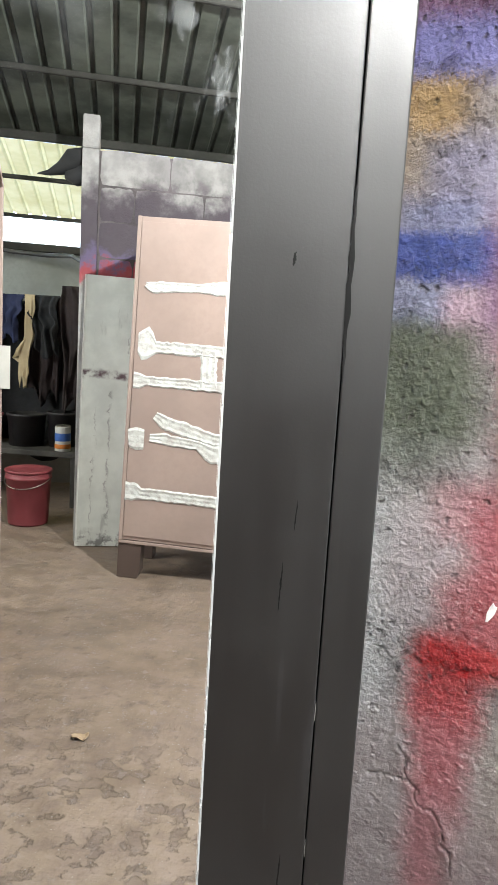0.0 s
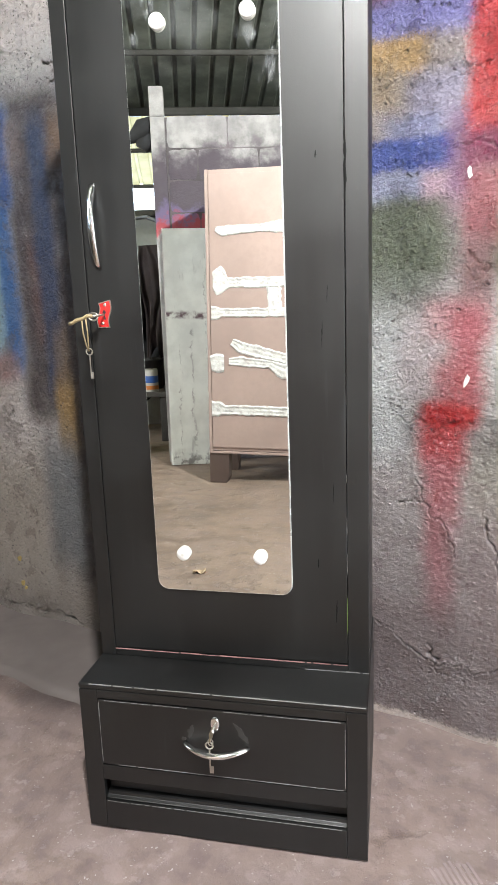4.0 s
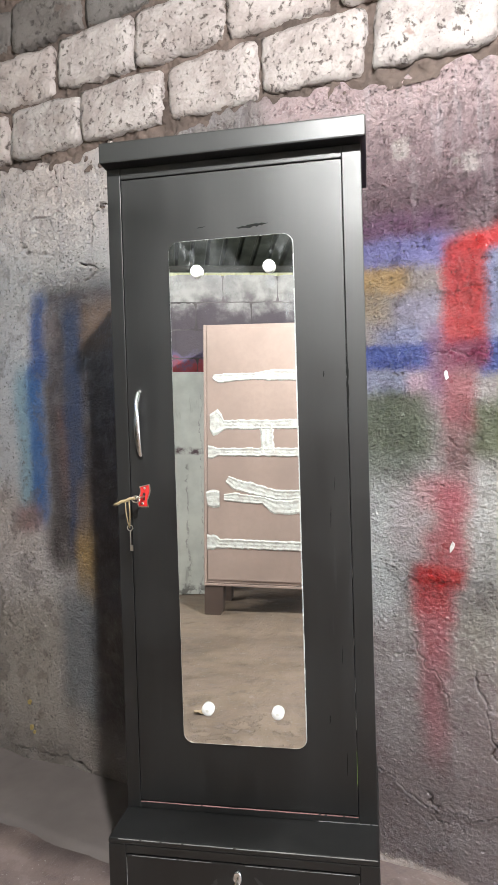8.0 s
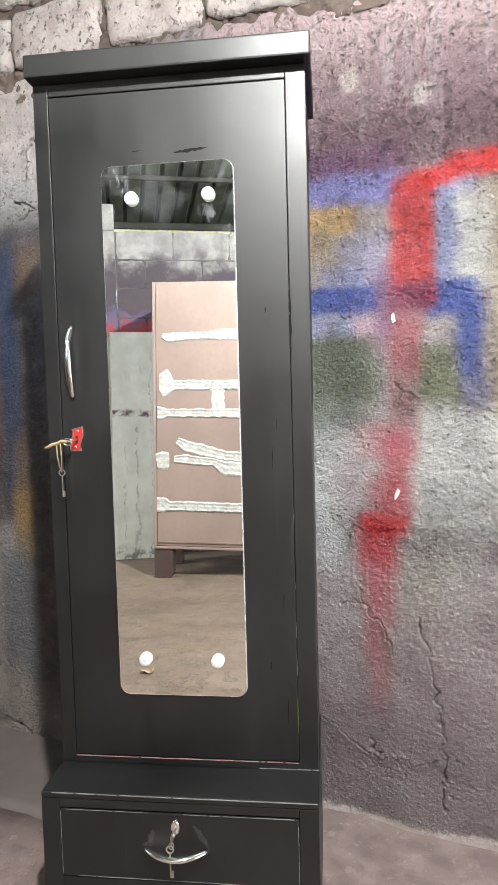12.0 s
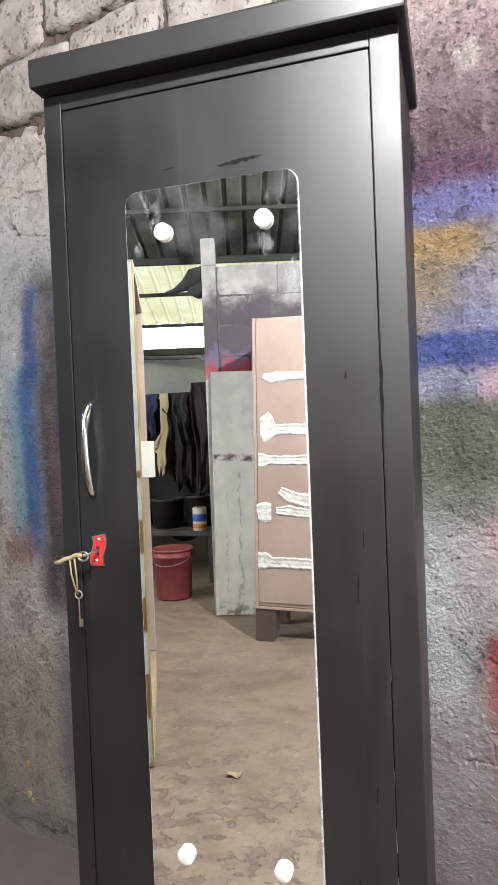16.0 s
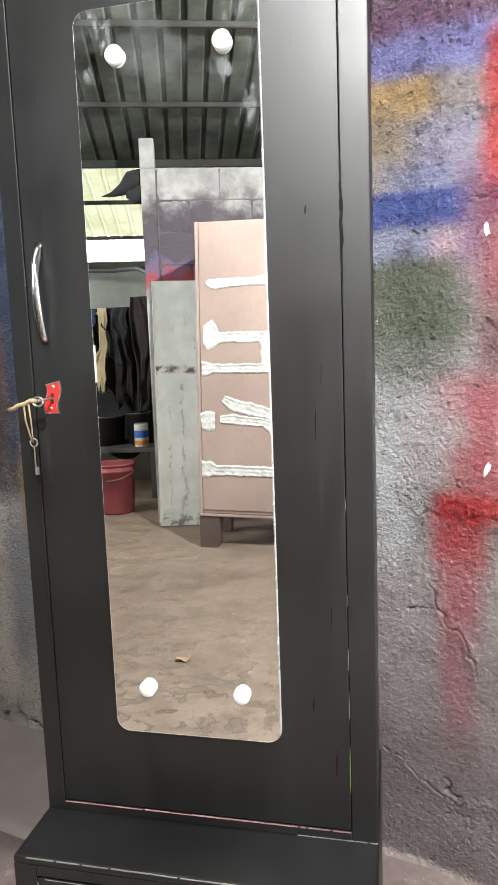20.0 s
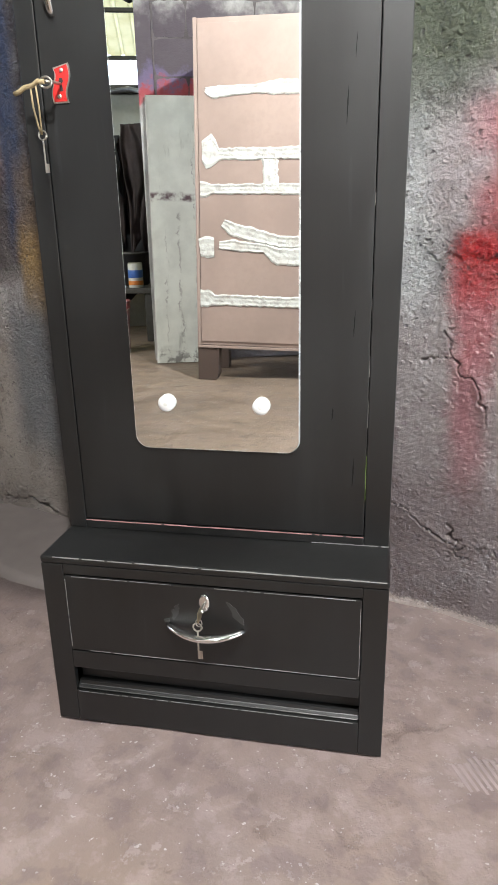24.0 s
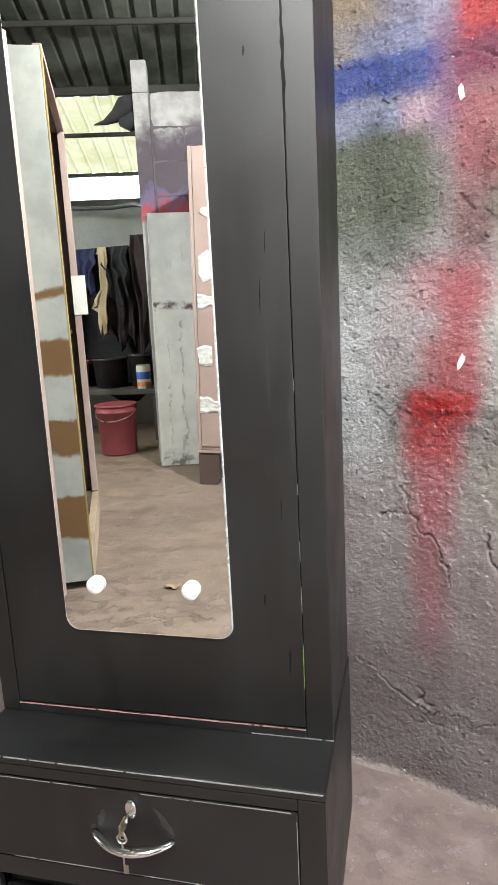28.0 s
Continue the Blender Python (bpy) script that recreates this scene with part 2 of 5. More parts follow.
    spray(0.553, 0.590, 1.785, 1.835, 0.010, 0.010, (0.74, 0.67, 0.65), 0.85)
    spray(0.530, 0.545, 1.800, 1.822, 0.006, 0.006, (0.64, 0.57, 0.53), 0.8)
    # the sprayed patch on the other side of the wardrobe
    # dark brown paint; these two coats also paint in the wardrobe's cast shadow
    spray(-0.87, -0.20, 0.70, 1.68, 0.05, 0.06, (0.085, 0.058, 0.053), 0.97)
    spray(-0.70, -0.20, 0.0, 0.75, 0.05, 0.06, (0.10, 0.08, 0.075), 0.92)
    spray(-0.70, -0.20, 1.44, 1.60, 0.03, 0.05, (0.30, 0.17, 0.08), 0.75)
    spray(-1.0, -0.89, 0.90, 1.40, 0.035, 0.06, (0.48, 0.78, 0.92), 0.92)
    spray(-0.940, -0.862, 0.86, 1.42, 0.026, 0.04, (0.04, 0.22, 0.66), 0.93)
    spray(-0.920, -0.848, 1.36, 1.65, 0.024, 0.04, (0.05, 0.14, 0.46), 0.95)
    spray(-0.86, -0.80, 1.46, 1.60, 0.02, 0.03, (0.46, 0.36, 0.34), 0.65)
    spray(-1.02, -0.90, 0.82, 0.92, 0.04, 0.03, (0.66, 0.36, 0.33), 0.8)
    spray(-0.80, -0.755, 0.95, 1.25, 0.02, 0.06, (0.30, 0.14, 0.10), 0.6)
    spray(-0.765, -0.690, 0.78, 1.60, 0.022, 0.06, (0.035, 0.07, 0.19), 0.9)
    spray(-0.73, -0.655, 0.60, 0.83, 0.022, 0.05, (0.70, 0.44, 0.15), 0.92)
    spray(-0.735, -0.665, 0.80, 1.00, 0.02, 0.06, (0.40, 0.26, 0.13), 0.6)
    spray(-0.82, -0.66, 0.20, 0.66, 0.04, 0.10, (0.28, 0.31, 0.34), 0.85)
    spray(-3.0, -0.20, -0.2, 0.16, 0.2, 0.08, (0.47, 0.41, 0.36), 0.8)
    col = n.mix(1.0, state["c"], rgb(0.40, 0.388, 0.388), "MULTIPLY")
    # zones of coarse and of smooth plaster
    zone = n.noise(co, 3.5, 5, 0.65)
    zone = n.math("MAXIMUM", zone, n.ramp(sz_, 1.50, 1.70, 0.0, 0.64))
    zone = n.math("MAXIMUM", zone, n.ramp(su_, -0.7, -0.5, 0.60, 0.0))
    # rubbed smooth low down beside the wardrobe
    low = n.math("MULTIPLY", n.ramp(sz_, 0.40, 0.85, 1.0, 0.0), n.ramp(su_, 0.0, 0.1))
    zone = n.math("SUBTRACT", zone, n.math("MULTIPLY", low, 0.14))
    # crumbled pits, sharp edged
    shake = n.add("ShaderNodeVectorMath", i0=n.add("ShaderNodeTexNoise", Vector=co, Scale=60.0, Detail=3.0).outputs["Color"])
    shake.operation = "SCALE"
    n.put(shake.inputs["Scale"], 0.022)
    bent = n.add("ShaderNodeVectorMath", i0=co, i1=shake.outputs[0])
    bent.operation = "ADD"
    cell = n.add("ShaderNodeTexVoronoi", Vector=bent.outputs[0], Scale=62.0)
    pick = n.add("ShaderNodeSeparateColor", i0=cell.outputs["Color"]).outputs[0]
    pick = n.math("ADD", pick, n.math("MULTIPLY", n.math("SUBTRACT", zone, 0.5), 1.2))
    hole = n.math("MULTIPLY", n.ramp(cell.outputs["Distance"], 0.12, 0.34, 1.0, 0.0), n.ramp(pick, 0.80, 0.86))
    crumb = n.math("MULTIPLY", n.ramp(n.noise(co, 40, 6, 0.7), 0.55, 0.64), n.ramp(zone, 0.42, 0.60, 0.15, 1.0))
    grit = n.noise(co, 125, 4, 0.62)
    chip = n.math("MULTIPLY", n.ramp(n.noise(co, 95, 5, 0.7), 0.60, 0.655), n.ramp(zone, 0.40, 0.62, 0.25, 0.75))
    dark = n.math("MAXIMUM", n.math("MULTIPLY", hole, 0.55), n.math("MAXIMUM", chip, n.math("MULTIPLY", crumb, 0.16)))
    col = n.mix(dark, col, rgb(0.050, 0.040, 0.039))
    # broken limewash and brown patches where the coat has come off, away from the colours
    bare = n.math("MULTIPLY", n.ramp(n.noise(co, 11, 7, 0.68), 0.53, 0.57), n.ramp(su_, -0.90, -0.70, 1.0, 0.25))
    bare = n.math("MULTIPLY", bare, n.ramp(su_, -0.5, -0.3, 1.0, 0.0))
    col = n.mix(n.math("MULTIPLY", bare, n.ramp(sz_, 0.9, 1.7, 0.42, 0.30)), col, rgb(0.125, 0.098, 0.082))
    # old runs down the upper part
    run = n.math("MULTIPLY", n.ramp(n.noise(co, 9, 4, 0.6, (3, 3, 0.22)), 0.53, 0.63), n.ramp(sz_, 1.55, 1.9, 0.0, 0.35))
    col = n.mix(run, col, rgb(0.30, 0.27, 0.285))
    # raised drops where paint has bridged the grain
    drop = n.math("MULTIPLY", n.ramp(cell.outputs["Distance"], 0.05, 0.40, 1.0, 0.0), n.ramp(pick, 0.36, 0.30))
    h = n.math("ADD", n.math("MULTIPLY", fine, 0.75), n.math("MULTIPLY", grit, n.ramp(zone, 0.35, 0.65, 0.32, 0.8)))
    h = n.math("SUBTRACT", h, n.math("ADD", n.math("MULTIPLY", n.math("MAXIMUM", hole, chip), 0.5), n.math("MULTIPLY", crumb, 0.35)))
    h = n.math("SUBTRACT", n.math("ADD", h, n.math("MULTIPLY", drop, 0.30)), n.math("MULTIPLY", bare, 0.35))
    r = n.ramp(med, 0.3, 0.7, 0.22, 0.40)
    r = n.math("ADD", r, n.ramp(su_, -0.7, -0.5, 0.25, 0.0))
    return n.out(col, r, n.bump(h, n.math("MULTIPLY", n.ramp(zone, 0.35, 0.65, 0.65, 1.0), n.ramp(low, 0.0, 1.0, 1.0, 0.8)), 0.017), 0, 0.6)


def concrete_floor():
    n = Nodes("dusty_concrete")
    co = n.coords()
    sep = n.add("ShaderNodeSeparateXYZ", Vector=co)
    big, med, fine = n.noise(co, 1.6, 5, 0.6), n.noise(co, 7, 6, 0.65), n.noise(co, 55, 5, 0.6)
    c = n.mix(n.ramp(med, 0.36, 0.62), rgb(0.34, 0.265, 0.195), rgb(0.455, 0.36, 0.27))
    c = n.mix(n.ramp(big, 0.5, 0.68, 0, 0.6), c, rgb(0.24, 0.20, 0.165))
    # purple-grey spray dust that has settled along the wall
    edge = n.math("ADD", sep.outputs[1], n.math("MULTIPLY", n.math("SUBTRACT", big, 0.5), 0.7))
    c = n.mix(n.ramp(edge, -0.75, -0.1, 0, 0.7), c, rgb(0.36, 0.29, 0.28))
    flake = n.ramp(n.noise(co, 24, 6, 0.72), 0.60, 0.635)
    c = n.mix(n.math("MULTIPLY", flake, 0.5), c, rgb(0.60, 0.54, 0.51))
    stain = n.ramp(n.noise(co, 11, 4, 0.6), 0.60, 0.68)
    c = n.mix(n.math("MULTIPLY", stain, 0.45), c, rgb(0.20, 0.16, 0.135))
    dots = n.ramp(n.noise(co, 115, 2, 0.4), 0.705, 0.74)
    c = n.mix(dots, c, rgb(0.68, 0.65, 0.62))
    layer = n.ramp(n.noise(co, 4.2, 6, 0.6), 0.46, 0.60)
    crust = n.ramp(n.noise(co, 9, 6, 0.62), 0.58, 0.70)
    c = n.mix(n.math("MULTIPLY", layer, 0.3), c, rgb(0.46, 0.365, 0.31))
    c = n.mix(n.math("MULTIPLY", crust, 0.45), c, rgb(0.19, 0.14, 0.11))
    pale = n.ramp(n.noise(co, 33, 4, 0.7), 0.56, 0.72)
    c = n.mix(n.math("MULTIPLY", pale, 0.3), c, rgb(0.58, 0.51, 0.49))
    blotch = n.noise(co, 14, 6, 0.62)
    near = n.ramp(edge, -0.8, -0.35, 0.35, 1.0)
    c = n.mix(n.math("MULTIPLY", near, n.ramp(blotch, 0.53, 0.60, 0, 0.28)), c, rgb(0.56, 0.475, 0.46))
    c = n.mix(n.math("MULTIPLY", near, n.ramp(blotch, 0.47, 0.40, 0, 0.36)), c, rgb(0.22, 0.172, 0.178))
    scab = n.math("MULTIPLY", n.ramp(n.noise(co, 12, 7, 0.66), 0.53, 0.575), n.math("MULTIPLY", n.ramp(edge, -1.7, -1.0), n.ramp(edge, -0.75, -0.45, 1.0, 0.12)))
    c = n.mix(n.math("MULTIPLY", scab, 0.35), c, rgb(0.17, 0.13, 0.105))
    # darker band in front of the low cement strip
    away = n.math("ADD", n.math("MULTIPLY", sep.outputs[0], 0.3004), n.math("MULTIPLY", n.math("SUBTRACT", sep.outputs[1], 0.465), 0.954))
    strip_band = n.math("MULTIPLY", n.ramp(away, -0.43, -0.335), n.math("MULTIPLY", n.ramp(away, -0.32, -0.31, 1.0, 0.0), n.ramp(sep.outputs[0], -0.30, -0.15, 1.0, 0.0)))
    c = n.mix(n.math("MULTIPLY", strip_band, n.ramp(n.noise(co, 5, 4), 0.3, 0.6, 0.35, 0.85)), c, rgb(0.10, 0.08, 0.075))
    c = n.mix(1.0, c, rgb(0.51, 0.483, 0.490), "MULTIPLY")
    h = n.math("ADD", n.math("ADD", n.math("MULTIPLY", fine, 0.3), n.math("MULTIPLY", n.noise(co, 18, 6, 0.65), 0.6)), n.math("MULTIPLY", flake, 0.12))
    h = n.math("SUBTRACT", h, n.math("MULTIPLY", scab, 0.6))
    h = n.math("ADD", h, n.math("ADD", n.math("MULTIPLY", layer, 0.3), n.math("MULTIPLY", crust, -0.45)))
    return n.out(c, n.ramp(med, 0.3, 0.7, 0.42, 0.65), n.bump(h, 0.8, 0.007), 0, 0.45)


def block_wall_mat():
    n = Nodes("sprayed_block")
    co = n.add("ShaderNodeNewGeometry").outputs["Position"]
    sep = n.add("ShaderNodeSeparateXYZ", Vector=co)
    rnd = n.add("ShaderNodeObjectInfo").outputs["Random"]
    med, fine = n.noise(co, 9, 5, 0.6), n.noise(co, 70, 5, 0.6)
    z = n.math("ADD", sep.outputs[2], n.math("MULTIPLY", n.math("SUBTRACT", med, 0.5), 0.35))
    c = n.mix(n.ramp(med, 0.35, 0.65), rgb(0.21, 0.20, 0.20), rgb(0.31, 0.30, 0.295))
    c = n.mix(n.math("MULTIPLY", rnd, 0.25), c, rgb(0.42, 0.40, 0.40))
    c = n.mix(n.ramp(n.noise(co, 3.2, 5, 0.65), 0.52, 0.70, 0, 0.4), c, rgb(0.12, 0.105, 0.115))
    band = n.math("MULTIPLY", n.ramp(z, 1.50, 1.62), n.ramp(z, 1.98, 2.18, 1.0, 0.0))
    c = n.mix(n.math("MULTIPLY", band, 0.93), c, rgb(0.058, 0.045, 0.058))
    violet = n.math("MULTIPLY", n.ramp(z, 1.60, 1.66), n.ramp(z, 1.68, 1.76, 1.0, 0.0))
    c = n.mix(n.math("MULTIPLY", violet, 0.35), c, rgb(0.20, 0.16, 0.34))
    red = n.math("MULTIPLY", n.ramp(z, 1.50, 1.56), n.ramp(z, 1.62, 1.68, 1.0, 0.0))
    c = n.mix(n.math("MULTIPLY", red, 0.75), c, rgb(0.34, 0.05, 0.06))
    return n.out(c, 0.8, n.bump(fine, 0.7, 0.006), 0, 0.3)


def pink_brick(name="limewashed_brick", wash=1.0):
    """Hand-made brick under worn pinkish limewash; with little wash it is grey and sooty."""
    n = Nodes(name)
    co = n.coords()
    rnd = n.add("ShaderNodeObjectInfo").outputs["Random"]
    v = n.add("ShaderNodeVectorMath", i0=co, i1=(0, 0, 0))
    v.operation = "ADD"
    off = n.add("ShaderNodeCombineXYZ", i0=n.math("MULTIPLY", rnd, 9.0), i1=n.math("MULTIPLY", rnd, 5.0))
    n.put(v.inputs[1], off.outputs[0])
    co = v.outputs[0]
    med, fine = n.noise(co, 11, 5, 0.65), n.noise(co, 85, 6, 0.68)
    c = n.mix(n.ramp(med, 0.35, 0.62), rgb(0.25, 0.215, 0.207), rgb(0.37, 0.335, 0.325))
    c = n.mix(n.math("MULTIPLY", rnd, 0.4), c, rgb(0.38, 0.31, 0.288))
    raw = n.ramp(n.noise(co, 7, 4, 0.7), 0.66, 0.72)
    c = n.mix(n.math("MULTIPLY", raw, 0.6), c, rgb(0.17, 0.085, 0.06))
    pit = n.ramp(n.noise(co, 48, 6, 0.74), 0.565, 0.625)
    c = n.mix(n.math("MULTIPLY", pit, 0.72), c, rgb(0.075, 0.052, 0.047))
    c = n.mix(1.0 - wash, c, rgb(0.05, 0.046, 0.043))
    h = n.math("SUBTRACT", n.math("ADD", fine, n.math("MULTIPLY", med, 0.5)), n.math("MULTIPLY", pit, 0.8))
    return n.out(c, 0.75, n.bump(h, 1.0, 0.010), 0, 0.35)


def grey_primer(name="grey_primer", patches=False):
    n = Nodes(name)
    co = n.coords()
    sep = n.add("ShaderNodeSeparateXYZ", Vector=co)
    med = n.noise(co, 5, 5, 0.6)
    c = n.mix(n.ramp(med, 0.35, 0.65), *((rgb(0.34, 0.36, 0.345), rgb(0.46, 0.48, 0.45)) if patches else (rgb(0.66, 0.68, 0.65), rgb(0.80, 0.82, 0.78))))
    z = n.math("ADD", sep.outputs[2], n.math("MULTIPLY", n.math("SUBTRACT", med, 0.5), 0.10))
    if patches:
        for lo, hi in ((1.04, 1.07), (0.775, 0.90), (0.495, 0.62), (0.18, 0.34)):
            m = n.math("MULTIPLY", n.ramp(z, lo - 0.008, lo + 0.008), n.ramp(z, hi - 0.008, hi + 0.008, 1.0, 0.0))
            c = n.mix(m, c, rgb(0.19, 0.11, 0.05))
    else:
        soot = n.ramp(n.noise(co, 4.5, 5, 0.7, (2.4, 1, 0.45)), 0.60, 0.72)
        c = n.mix(n.math("MULTIPLY", soot, 0.35), c, rgb(0.11, 0.10, 0.10))
        wob = n.math("ADD", sep.outputs[0], n.math("MULTIPLY", n.math("SUBTRACT", n.noise(co, 7, 5, 0.7), 0.5), 0.16))
        for at, w, top in ((0.17, 0.012, 0.95), (0.27, 0.006, 1.45), (0.08, 0.006, 0.85)):
            run = n.math("MULTIPLY", n.math("MULTIPLY", n.ramp(wob, at - w, at), n.ramp(wob, at, at + w, 1.0, 0.0)), n.ramp(z, top - 0.05, top, 1.0, 0.0))
            c = n.mix(n.math("MULTIPLY", n.math("MULTIPLY", run, n.ramp(n.noise(co, 14, 5, 0.7), 0.42, 0.58)), 0.55), c, rgb(0.12, 0.11, 0.11))
        foot = n.math("MULTIPLY", n.ramp(z, 0.02, 0.14, 1.0, 0.0), n.ramp(n.noise(co, 12, 5, 0.7), 0.48, 0.6))
        c = n.mix(n.math("MULTIPLY", foot, 0.8), c, rgb(0.10, 0.09, 0.09))
        seam = n.math("MULTIPLY", n.ramp(z, 0.99, 1.01), n.ramp(z, 1.03, 1.06, 1.0, 0.0))
        c = n.mix(n.math("MULTIPLY", seam, n.ramp(n.noise(co, 16, 4), 0.38, 0.6)), c, rgb(0.12, 0.07, 0.085))
    return n.out(c, 0.45, n.bump(n.noise(co, 50, 4), 0.15, 0.003), 0, 0.4)


def body_filler():
    """Thin filler: white where it is thick, the primer showing through where scraped."""
    n = Nodes("white_body_filler")
    co = n.coords()
    a, b = n.noise(co, 34, 5, 0.7), n.noise(co, 9, 4, 0.6)
    c = n.mix(n.ramp(a, 0.36, 0.56), rgb(0.40, 0.385, 0.37), rgb(0.56, 0.565, 0.55))
    c = n.mix(n.ramp(b, 0.52, 0.66, 0, 0.45), c, rgb(0.43, 0.37, 0.34))
    return n.out(c, 0.55, n.bump(a, 0.35, 0.004), 0, 0.4)


def smeared_mirror():
    """Silvered glass with whitish wiping smears in its upper corners."""
    n = Nodes("mirror_glass")
    co = n.coords()
    sep = n.add("ShaderNodeSeparateXYZ", Vector=co)
    x, z = sep.outputs[0], sep.outputs[2]
    blot = n.ramp(n.noise(co, 26, 5, 0.65, (1.4, 1, 0.7)), 0.52, 0.66)
    right = n.math("MULTIPLY", n.ramp(x, 0.05, 0.13), n.math("MULTIPLY", n.ramp(z, 1.36, 1.43), n.ramp(z, 1.52, 1.57, 1.0, 0.0)))
    left = n.math("MULTIPLY", n.ramp(x, -0.125, -0.115), n.math("MULTIPLY", n.ramp(x, -0.09, -0.07, 1.0, 0.0), n.ramp(z, 1.47, 1.50)))
    haze = n.math("MULTIPLY", n.ramp(z, 1.38, 1.55), 0.12)
    dust = n.math("MULTIPLY", n.math("ADD", right, left, True), blot)
    dust = n.math("ADD", n.math("MULTIPLY", dust, 0.42), n.math("MULTIPLY", haze, n.ramp(n.noise(co, 9, 4), 0.4, 0.65)), True)
    gl = n.add("ShaderNodeBsdfGlossy", i0=rgb(0.82, 0.84, 0.81), Roughness=0.0)
    df = n.add("ShaderNodeBsdfDiffuse", i0=rgb(0.36, 0.38, 0.39))
    mx = n.add("ShaderNodeMixShader", i0=dust, i1=gl.outputs[0], i2=df.outputs[0])
    n.t.links.new(mx.outputs[0], n.t.nodes["Material Output"].inputs[0])
    return n.mat


def sheet_metal_roof():
    n = Nodes("sooty_roof_sheet")
    co = n.coords()
    med = n.noise(co, 3, 5, 0.65)
    c = n.mix(n.ramp(med, 0.35, 0.65), rgb(0.05, 0.057, 0.048), rgb(0.13, 0.145, 0.124))
    return n.out(c, 0.5, n.bump(n.noise(co, 40, 4), 0.1, 0.003), 0.35)


def clear_roof():
    n = Nodes("yellowed_fibreglass")
    co = n.coords()
    c = n.mix(n.ramp(n.noise(co, 4, 4), 0.3, 0.7), rgb(0.33, 0.275, 0.125), rgb(0.42, 0.355, 0.19))
    tr = n.add("ShaderNodeBsdfTranslucent", i0=c)
    df = n.add("ShaderNodeBsdfDiffuse", i0=c)
    mx = n.add("ShaderNodeMixShader", i0=0.75, i1=df.outputs[0], i2=tr.outputs[0])
    n.t.links.new(mx.outputs[0], n.t.nodes["Material Output"].inputs[0])
    return n.mat


def bulb_mat():
    n = Nodes("lit_bulb")
    n.put(n.bsdf.inputs["Emission Color"], rgb(1, 0.94, 0.86))
    n.put(n.bsdf.inputs["Emission Strength"], 12.0)
    return n.out(rgb(0.9, 0.9, 0.9), 0.4)


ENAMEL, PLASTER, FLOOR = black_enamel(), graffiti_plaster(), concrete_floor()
BLOCK, BRICK, SOOTY_BRICK = block_wall_mat(), pink_brick(), pink_brick("sooty_brick", 0.25)
PRIMER, PATCHED = grey_primer(), grey_primer("patched_primer", True)
MIRROR, ROOF, CLEAR, BULB = smeared_mirror(), sheet_metal_roof(), clear_roof(), bulb_mat()
CHROME = plain("chrome", (0.78, 0.78, 0.77), 0.14, 1.0, 0.08, 20, 0.03)
GROUND = plain("ground_glass", (0.60, 0.62, 0.61), 0.3, 0.5, 0.1, 20, 0.05)
STEEL = plain("worn_steel", (0.50, 0.47, 0.42), 0.34, 1.0, 0.2)
BRASS = plain("dull_brass", (0.42, 0.35, 0.24), 0.36, 0.9, 0.25)
RED = plain("red_plate", (0.44, 0.02, 0.018), 0.3, 0.0, 0.12)
WHITE = plain("white_plastic", (0.66, 0.655, 0.645), 0.35, 0.0, 0.05)
PUTTY = body_filler()
BROWN = plain("brown_primer", (0.315, 0.235, 0.208), 0.5, 0.0, 0.14, 5, 0.1)
# dark brown primer, deepened to paint in the shade around the legs
SHADEBROWN = plain("shade_brown_primer", (0.075, 0.05, 0.042), 0.6, 0.0, 0.2, 5)
BARE = plain("bare_rubbed_edge", (0.22, 0.215, 0.21), 0.4, 0.2, 0.3, 40)
PINKISH = plain("rubbed_red_primer", (0.28, 0.15, 0.14), 0.5, 0.0, 0.3, 40)
DUST = plain("pale_dust", (0.25, 0.20, 0.195), 0.8, 0.0, 0.15, 30, 0.3, 0.003)
LEAF = plain("dry_leaf", (0.42, 0.31, 0.20), 0.8, 0.0, 0.25, 30, 0.3)
# lighter enamel for the handle's reflected light and the rubbed lip ridges
GLINT_RUB = plain("glint_rubbed_enamel", (0.012, 0.0125, 0.0125), 0.5, 0.0, 0.4, 40, 0.1, 0.001, 0.9)
SMEAR = plain("black_smear", (0.004, 0.004, 0.004), 0.7, 0.0, 0.2, 14, 0.1, 0.001, 0.15)
JOINT = plain("smoky_block_joint", (0.11, 0.095, 0.10), 0.95, 0.0, 0.5, 7, 0.9, 0.008)
STRING = plain("grubby_string", (0.26, 0.20, 0.11), 0.9, 0.0, 0.2, 60, 0.4)
MORTAR = plain("crumbled_mortar", (0.080, 0.058, 0.049), 0.95, 0.0, 0.4, 9, 0.9, 0.008)
CEMENT = plain("grey_cement_render", (0.36, 0.355, 0.34), 0.85, 0.0, 0.22, 5, 0.5, 0.006)
SCREED = plain("smooth_grey_screed", (0.135, 0.115, 0.108), 0.6, 0.0, 0.16, 6, 0.25, 0.003)
# cement darkened for the unseen walls, to cut bounced light
DIM_CEMENT = plain("dim_cement", (0.10, 0.095, 0.088), 0.85, 0.0, 0.3, 5, 0.5, 0.006)
BUCKET_RED = plain("faded_red_plastic", (0.21, 0.04, 0.05), 0.45, 0.0, 0.25, 6)
TUB_BLACK = plain("black_plastic", (0.025, 0.022, 0.024), 0.5, 0.0, 0.35, 8)
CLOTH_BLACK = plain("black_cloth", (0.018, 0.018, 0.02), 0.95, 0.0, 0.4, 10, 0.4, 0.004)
CLOTH_BLUE = plain("navy_cloth", (0.022, 0.028, 0.075), 0.95, 0.0, 0.3, 10, 0.4, 0.004)
CLOTH_TAN = plain("tan_cloth", (0.50, 0.39, 0.24), 0.95, 0.0, 0.2, 10, 0.4, 0.004)
